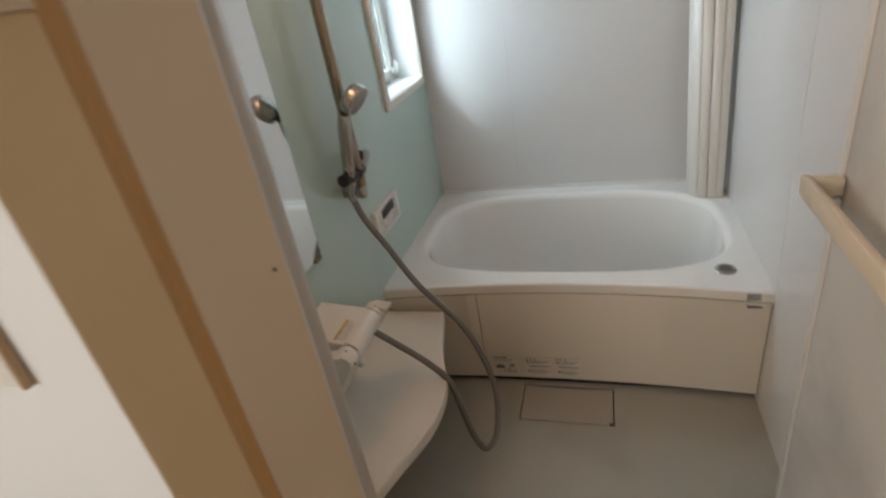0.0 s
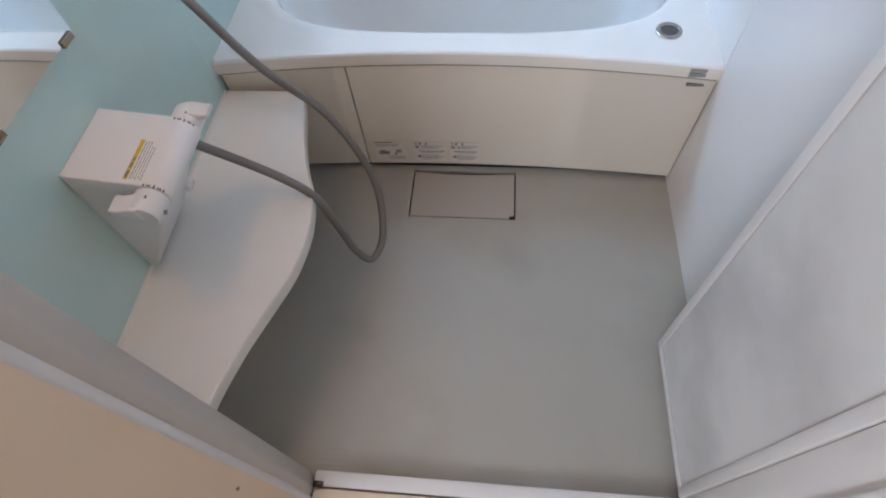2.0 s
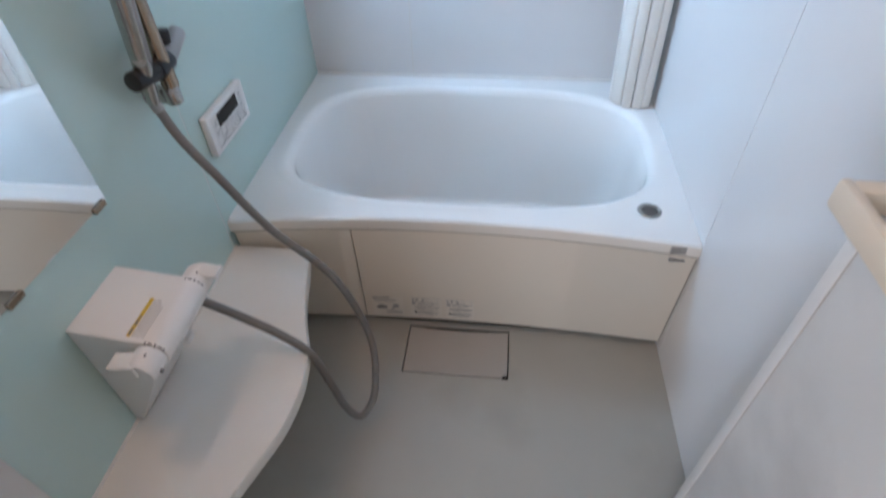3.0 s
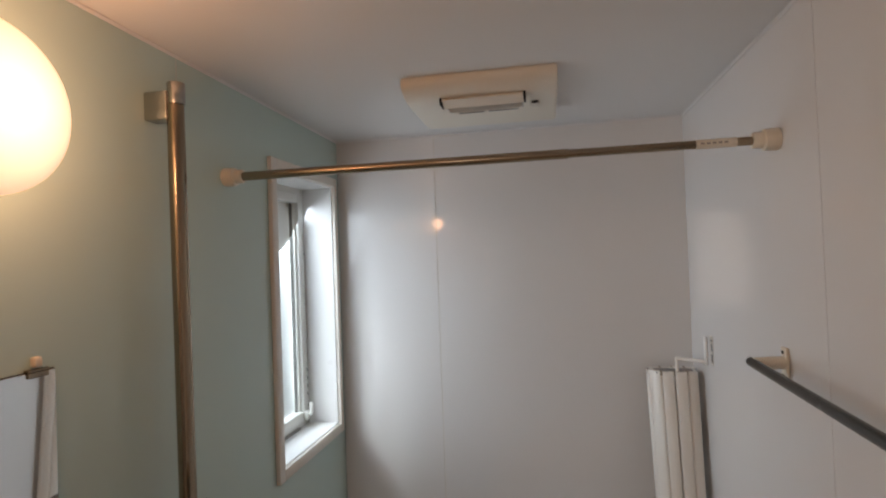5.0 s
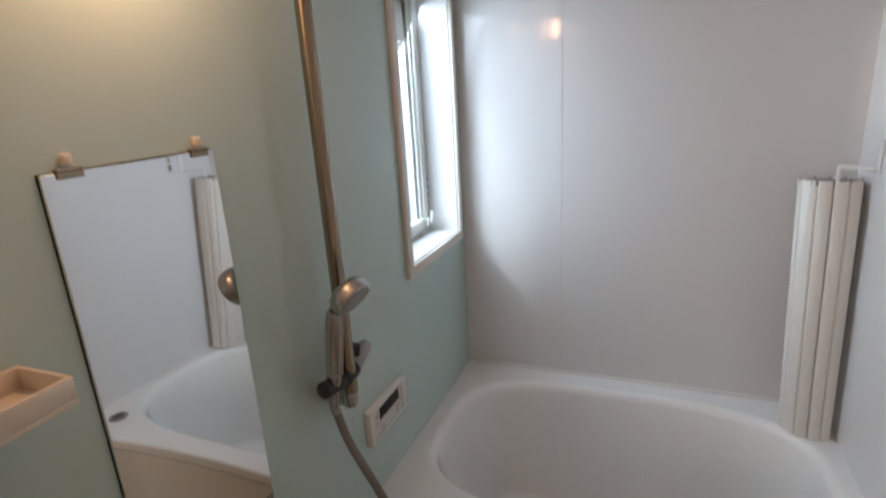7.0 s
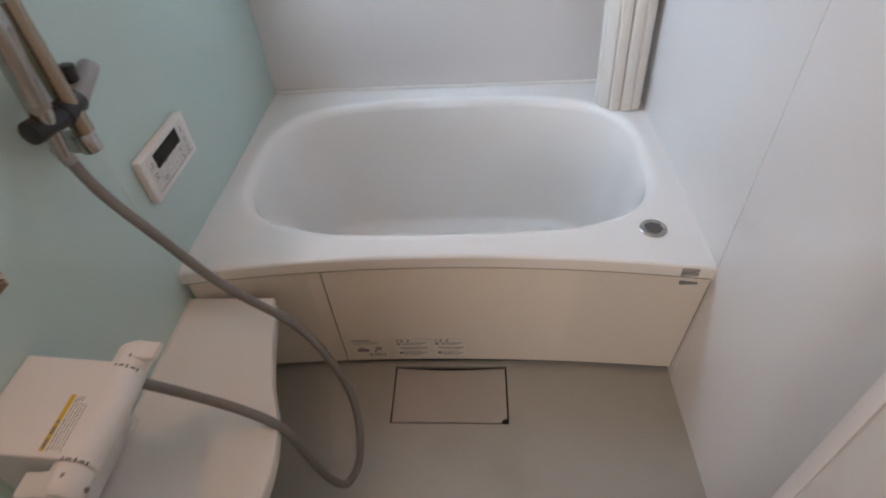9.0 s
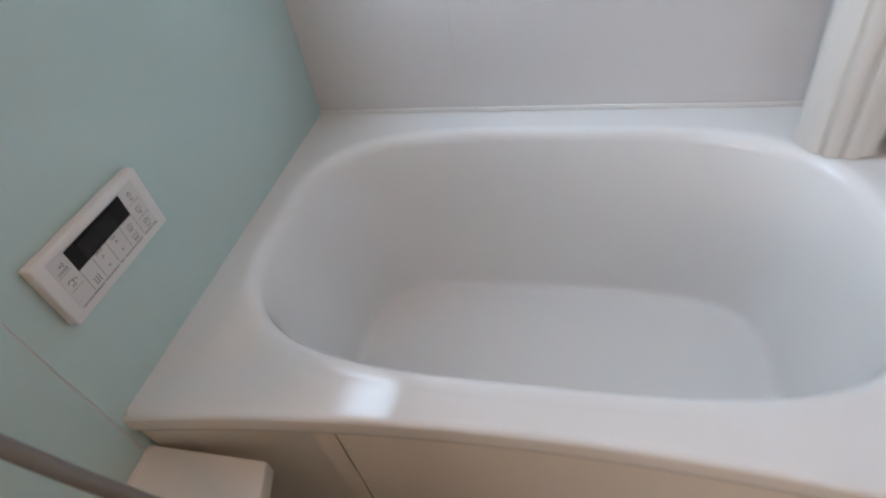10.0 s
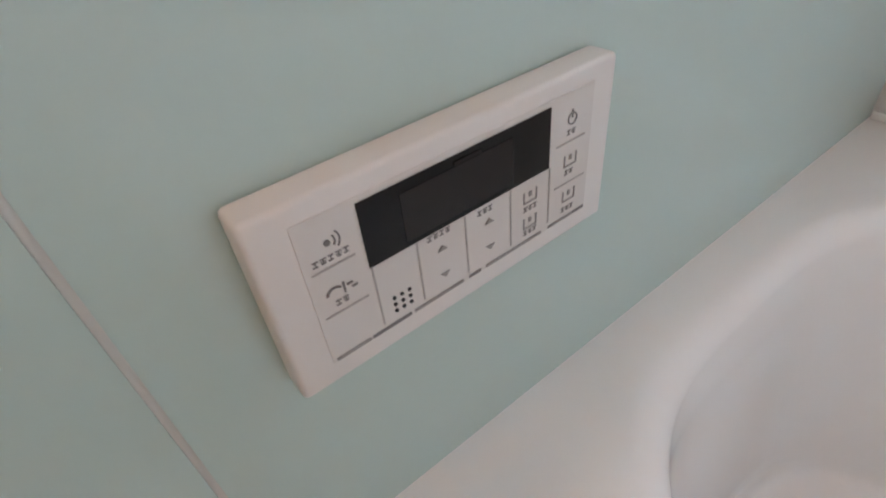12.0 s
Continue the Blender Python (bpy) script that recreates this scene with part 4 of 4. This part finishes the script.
wand = lathe([(0.0, 0.0), (0.011, 0.0), (0.012, 0.02), (0.0125, 0.06), (0.0165, 0.075), (0.018, 0.17), (0.018, 0.22), (0.0145, 0.245), (0.008, 0.258), (0.0, 0.26)], a, b - a, 32)
part("wand", wand, CHROME, hand, "satin chrome wand")
part("finger_strip", rods((a + (b - a) * 0.35 + Vector((0.0145, 0.001, -0.002)), a + (b - a) * 0.83 + Vector((0.0145, 0.001, -0.002)), 0.0055), bevel=0.001, seg=16), GREY_PL, hand, "grey finger strip on the wand")
nrm = Vector((0.78, -0.12, -0.60)).normalized()
hc = Vector((0.134, 0.560, 1.132))
headm = lathe([(0.0, -0.016), (0.026, -0.014), (0.036, -0.009), (0.041, 0.000), (0.042, 0.008), (0.042, 0.019), (0.040, 0.0215), (0.037, 0.0217), (0.0, 0.0217)], hc, nrm, 40)
hd = part("shower_head", headm, CHROME, hand, "round satin shower head")
part("spray_face", lathe([(0.0, 0.0227), (0.034, 0.0227), (0.0365, 0.021)], hc, nrm, 36), GREY_PL, hd, "grey spray face")
part("neck_joint", rods((b - (b - a) * 0.06, hc - nrm * 0.004, 0.012), bevel=0.002, seg=20), BLACK, hand, "black neck joint")

# ---------------------------------------------------------------- bath remote controller
RY0, RY1, RZ0, RZ1 = 0.775, 0.985, 0.605, 0.708
remote = thing("bath_remote", (0.0, 0.88, 0.6), "white bath heater remote with dark screen on the wall", "remote control")
part("case", boxed((0.0005, 0.0195, RY0, RY1, RZ0, RZ1), bevel=0.003, seg=3), PLASTIC, remote)
part("face_panel", boxed((0.019, 0.0201, 0.793, 0.967, 0.619, 0.6985)), FACE, remote, "beige key panel", smooth=False)
scr = part("screen", boxed((0.0195, 0.0206, 0.8215, 0.9345, 0.661, 0.6955)), SCREEN, remote, "black display", smooth=False)
part("display_area", boxed((0.0206, 0.0209, 0.842, 0.908, 0.664, 0.690)), LCD, scr, "charcoal display area", smooth=False)
part("print_bar", boxed((0.0209, 0.0211, 0.872, 0.888, 0.6905, 0.6925)), LCD, scr, smooth=False)


def key_line(ya, yb, za, zb, material=LINE, name="key_line"):
    return part(name, boxed((0.0200, 0.0206, ya, yb, za, zb)), material, remote, smooth=False)


t_ = 0.0004
for ya, yb, z in ((0.796, 0.8165, 0.6725), (0.796, 0.818, 0.647), (0.940, 0.962, 0.6705), (0.940, 0.964, 0.6445)):
    key_line(ya, yb, z - t_, z + t_)
for y in (0.8225, 0.847, 0.876, 0.9065, 0.9355):
    key_line(y - t_, y + t_, 0.624, 0.6605)
for i in range(3):
    for j in range(3):
        part("speaker_hole", rods(((0.0199, 0.8303 + 0.0044 * i, 0.628 + 0.0042 * j), (0.0207, 0.8303 + 0.0044 * i, 0.628 + 0.0042 * j), 0.0011), seg=10), BLACK, remote)
# foot print, then key captions too small to read
for ya, yb, m_ in ((0.795, 0.814, INKPALE), (0.815, 0.838, INK), (0.840, 0.872, INKPALE), (0.876, 0.884, INK), (0.888, 0.930, INKPALE), (0.936, 0.956, INKPALE), (0.957, 0.966, INK)):
    key_line(ya, yb, 0.6195, 0.6213, m_, "print_bar")
for yc, zc, w in ((0.8065, 0.677, 0.018), (0.8065, 0.6525, 0.008), (0.8595, 0.6585, 0.013), (0.890, 0.657, 0.012), (0.921, 0.6425, 0.010), (0.921, 0.6265, 0.010), (0.9515, 0.676, 0.008), (0.9515, 0.6515, 0.008), (0.9525, 0.6265, 0.012)):
    for k in range(max(2, round(w / 0.0036))):
        ya = yc - w / 2 + 0.0036 * k
        key_line(ya, ya + 0.0028, zc + 0.0010, zc + 0.0014, INK, "print_bar")
        key_line(ya + 0.0004 * (k % 2), ya + 0.0024, zc - 0.0014, zc - 0.0010, INK, "print_bar")
        key_line(ya + 0.0011, ya + 0.0016, zc - 0.0010, zc + 0.0010, INK, "print_bar")
        if k % 2:
            key_line(ya, ya + 0.0026, zc - 0.0003, zc + 0.0001, INKPALE, "print_bar")


def chevron(yc, zc, s, name="arrow_mark"):
    bm = prism([(yc - 0.003, zc), (yc, zc + s * 0.003), (yc + 0.003, zc)], 0.0200, 0.0207, "x")
    return part(name, bm, INKPALE, remote, smooth=False)


for yc in (0.861, 0.8915):
    chevron(yc, 0.648, 1), chevron(yc, 0.6335, -1)


def ring_mark(yc, zc, r, w=0.0007):
    bm = lathe([(r - w, 0.0), (r - w, 0.0006), (r, 0.0006), (r, 0.0)], (0.0200, yc, zc), (1, 0, 0), 20)
    return part("icon", bm, INK, remote, smooth=False)


ring_mark(0.951, 0.6835, 0.0035)
key_line(0.9506, 0.9514, 0.684, 0.6885, INK, "icon")
for yc, zc in ((0.921, 0.650), (0.921, 0.633), (0.9515, 0.659), (0.952, 0.6355)):
    for ya, yb, za, zb in ((-0.005, -0.0042, -0.003, 0.0035), (0.0042, 0.005, -0.003, 0.0035), (-0.005, 0.005, -0.0038, -0.003), (-0.001, 0.001, 0.0, 0.003)):
        key_line(yc + ya, yc + yb, zc + za, zc + zb, INKPALE, "icon")


def arc_mark(yc, zc, r0, a0, a1, w=0.0007):
    """A short curved stroke on the key panel."""
    pts = [radians(a0 + (a1 - a0) * k / 6) for k in range(7)]
    ring_ = [(yc + r0 * math.cos(a), zc + r0 * math.sin(a)) for a in pts] + [(yc + (r0 - w) * math.cos(a), zc + (r0 - w) * math.sin(a)) for a in reversed(pts)]
    return part("icon", prism(ring_, 0.0200, 0.0206, "x"), INK, remote, smooth=False)


arc_mark(0.806, 0.6845, 0.0016, 0, 350, 0.0015)
arc_mark(0.806, 0.6845, 0.0040, -40, 40)
arc_mark(0.806, 0.6845, 0.0062, -40, 40)
arc_mark(0.8035, 0.6575, 0.0045, 40, 170, 0.0012)
for ya, yb, za, zb in ((0.8075, 0.8085, 0.656, 0.662), (0.8095, 0.8125, 0.659, 0.660), (0.8115, 0.8145, 0.6565, 0.6575)):
    key_line(ya, yb, za, zb, INK, "icon")

# ---------------------------------------------------------------- mirror and its clips
MY0, MY1, MZ0, MZ1 = 0.150, 0.419, 0.752, 1.422
mirror = thing("mirror", (0.004, 0.285, MZ0), "tall frameless wall mirror held by steel clips", "mirror")
part("mirror_glass", boxed((0.0025, 0.0075, MY0, MY1, MZ0, MZ1), bevel=0.0008, seg=1), MIRROR, mirror, smooth=False)
part("backing", boxed((0.0004, 0.0024, MY0 - 0.0008, MY1 + 0.0008, MZ0 - 0.0008, MZ1 + 0.0008)), DARK, mirror, "dark mirror backing", smooth=False)
for yc, zc, s in ((MY0 + 0.035, MZ1, 1), (MY1 - 0.030, MZ1, 1), (MY0 + 0.030, MZ0, -1), (MY1 - 0.022, MZ0, -1)):
    bm = boxed((0.0004, 0.0115, yc - 0.016, yc + 0.016, zc + s * 0.0005, zc + s * 0.0045), (0.0078, 0.0115, yc - 0.016, yc + 0.016, zc - s * 0.008, zc + s * 0.0005), bevel=0.001, seg=1)
    clip = part("clip", bm, STEEL, mirror, "steel mirror clip")
    if s > 0:
        part("clip_tab", boxed((0.0004, 0.012, yc - 0.006, yc + 0.006, zc + 0.0065, zc + 0.022), bevel=0.003), IVORY, clip, "ivory tab")

# ---------------------------------------------------------------- soap shelves


def soap_shelf(z):
    sh = thing("soap_shelf", (0.045, 0.0, z - 0.03), "cream plastic soap tray with raised rim on the wall", "shelf", "soap shelves by the mirror")
    a0, a1, b0, b1 = 0.0006, 0.094, -0.106, 0.077
    bm = boxed((a0, a1, b0, b1, z - 0.034, z - 0.026), (a0, a0 + 0.006, b0, b1, z - 0.026, z), (a1 - 0.006, a1, b0, b1, z - 0.026, z), (a0 + 0.006, a1 - 0.006, b0, b0 + 0.006, z - 0.026, z), (a0 + 0.006, a1 - 0.006, b1 - 0.006, b1, z - 0.026, z), bevel=0.0018)
    part("tray", bm, IVORY, sh)
    part("drain_slot", boxed((0.025, 0.065, -0.05, -0.045, z - 0.0261, z - 0.0255)), DARK, sh, smooth=False)
    return sh


soap_shelf(0.905)
soap_shelf(1.218)

# ---------------------------------------------------------------- wall lamp
LY = 0.286
lamp = thing("wall_lamp", (0.0, LY, 1.785), "round opal glass wall lamp, lit warm", "wall lamp")
part("base", lathe([(0.0, 0.0005), (0.084, 0.0005), (0.086, 0.002), (0.086, 0.020), (0.084, 0.022), (0.0, 0.022)], (0, LY, 1.785), (1, 0, 0), 56), IVORY, lamp, "ivory base dish")
dome = [(0.0835, 0.0225), (0.090, 0.0225)] + [(0.118 * math.cos(radians(a)) ** 0.8, 0.046 + (0.056 if a > 0 else 0.023) * math.sin(radians(a))) for a in range(-48, 90, 8)] + [(0.0, 0.102)]
gl = part("globe", lathe(dome, (0, LY, 1.785), (1, 0, 0), 64), GLOBE, lamp, "glowing opal glass globe")
gl.visible_shadow = False

# ---------------------------------------------------------------- ceiling dryer
dryer = thing("ceiling_dryer", (0.6, 1.16, TOP), "white ceiling bathroom dryer with a louvre and sensor", "ceiling dryer")
FX0, FX1, FY0, FY1 = 0.411, 0.790, 0.992, 1.37
prof = [(FY0, TOP - 0.001), (FY0, TOP - 0.010)] + [(FY0 + 0.10 - 0.10 * math.cos(radians(a)), TOP - 0.010 - 0.040 * math.sin(radians(a))) for a in range(10, 91, 10)] + [(FY1 - 0.06, TOP - 0.050), (FY1 - 0.02, TOP - 0.042), (FY1, TOP - 0.020), (FY1, TOP - 0.001)]
part("housing", prism(prof, FX0, FX1, "x", 0.006), DRYER, dryer, angle=40)
part("shadow_gap", boxed((FX0 + 0.004, FX1 - 0.004, FY0 - 0.0015, FY0 + 0.02, TOP - 0.0035, TOP - 0.0005)), TRIM, dryer, "thin gap at the ceiling", smooth=False)
BZ = TOP - 0.050
vent = part("vent_opening", boxed((0.508, 0.704, 1.068, 1.152, BZ - 0.0015, BZ + 0.004)), GREY_PL, dryer, "grey vent mesh", smooth=False)
for k in range(7):
    part("slat", boxed((0.510, 0.702, 1.076 + 0.011 * k, 1.079 + 0.011 * k, BZ - 0.0032, BZ - 0.0014)), LABEL, vent, smooth=False)
flap = bmesh.new()
bmesh.ops.create_cube(flap, size=1, matrix=Matrix.Translation((0.606, 1.053, BZ - 0.005)) @ Matrix.Rotation(radians(-20), 4, "X") @ Matrix.Diagonal((0.200, 0.036, 0.004, 1)))
part("louvre_flap", flap, DRYER, dryer, "white tilted louvre", smooth=False)
for xa in (0.500, 0.7075):
    part("pivot", boxed((xa, xa + 0.005, 1.036, 1.080, BZ - 0.010, BZ + 0.006)), DARK, dryer, smooth=False)
sensor = part("sensor", boxed((0.722, 0.744, 1.105, 1.150, BZ - 0.005, BZ + 0.004), bevel=0.002), LABEL, dryer, "small sensor block")
part("sensor_window", boxed((0.726, 0.741, 1.103, 1.112, BZ - 0.0056, BZ - 0.001)), DARK, sensor, smooth=False)
part("vent_bar", boxed((0.53, 0.60, 1.164, 1.169, BZ - 0.002, BZ + 0.002), (0.61, 0.69, 1.164, 1.169, BZ - 0.002, BZ + 0.002)), INKPALE, dryer, smooth=False)

# ---------------------------------------------------------------- tension rod and towel rail
TY, TZ = 0.888, 1.778
trod = thing("tension_rod", (0.6, TY, TZ), "brown steel tension rod with ivory end caps between the walls", "tension rod")
part("tube", rods(((0.045, TY, TZ), (0.80, TY, TZ), 0.0105), seg=28), STEEL, trod)
part("inner_tube", rods(((0.80, TY, TZ), (W - 0.045, TY, TZ), 0.0088), seg=28), STEEL, trod)
for s, xw in ((1, 0.0008), (-1, W - 0.0008)):
    part("end_cap", lathe([(0.0, 0.0), (0.022, 0.0), (0.0225, 0.004), (0.021, 0.026), (0.016, 0.028), (0.016, 0.044), (0.0145, 0.047), (0.0, 0.047)], (xw, TY, TZ), (s, 0, 0), 28), IVORY, trod, "ivory rubber end cap")
lb = part("label_sleeve", rods(((1.052, TY, TZ), (1.128, TY, TZ), 0.0095), seg=28), CAUTION, trod, "white paper label")
for k in range(5):
    part("print_bar", boxed((1.060 + 0.011 * k, 1.067 + 0.011 * k, TY - 0.0100, TY - 0.0088, TZ - 0.002, TZ + 0.0015)), INKPALE, lb, smooth=False)

rail = thing("towel_rail", (1.14, 0.65, 1.335), "dark steel towel rail on ivory brackets", "towel rail")
part("bar", rods(((1.143, 0.455, 1.322), (1.143, 0.905, 1.336), 0.0095), seg=24), DARK_STEEL, rail, "dark steel bar")


def rail_bracket(y, z):
    bm = boxed((W - 0.008, W - 0.0006, y - 0.012, y + 0.012, z - 0.036, z + 0.030), bevel=0.003)
    rod(bm, (W - 0.006, y, z), (1.143, y, z - 0.002), 0.013, 20, 0.0115)
    b_ = part("bracket", bm, IVORY, rail, "ivory plastic bracket")
    part("screw", rods(((W - 0.0095, y, z + 0.020), (W - 0.0075, y, z + 0.020), 0.004), ((W - 0.0095, y, z - 0.026), (W - 0.0075, y, z - 0.026), 0.004), seg=10), DARK, b_)


rail_bracket(0.892, 1.337)
rail_bracket(0.452, 1.322)
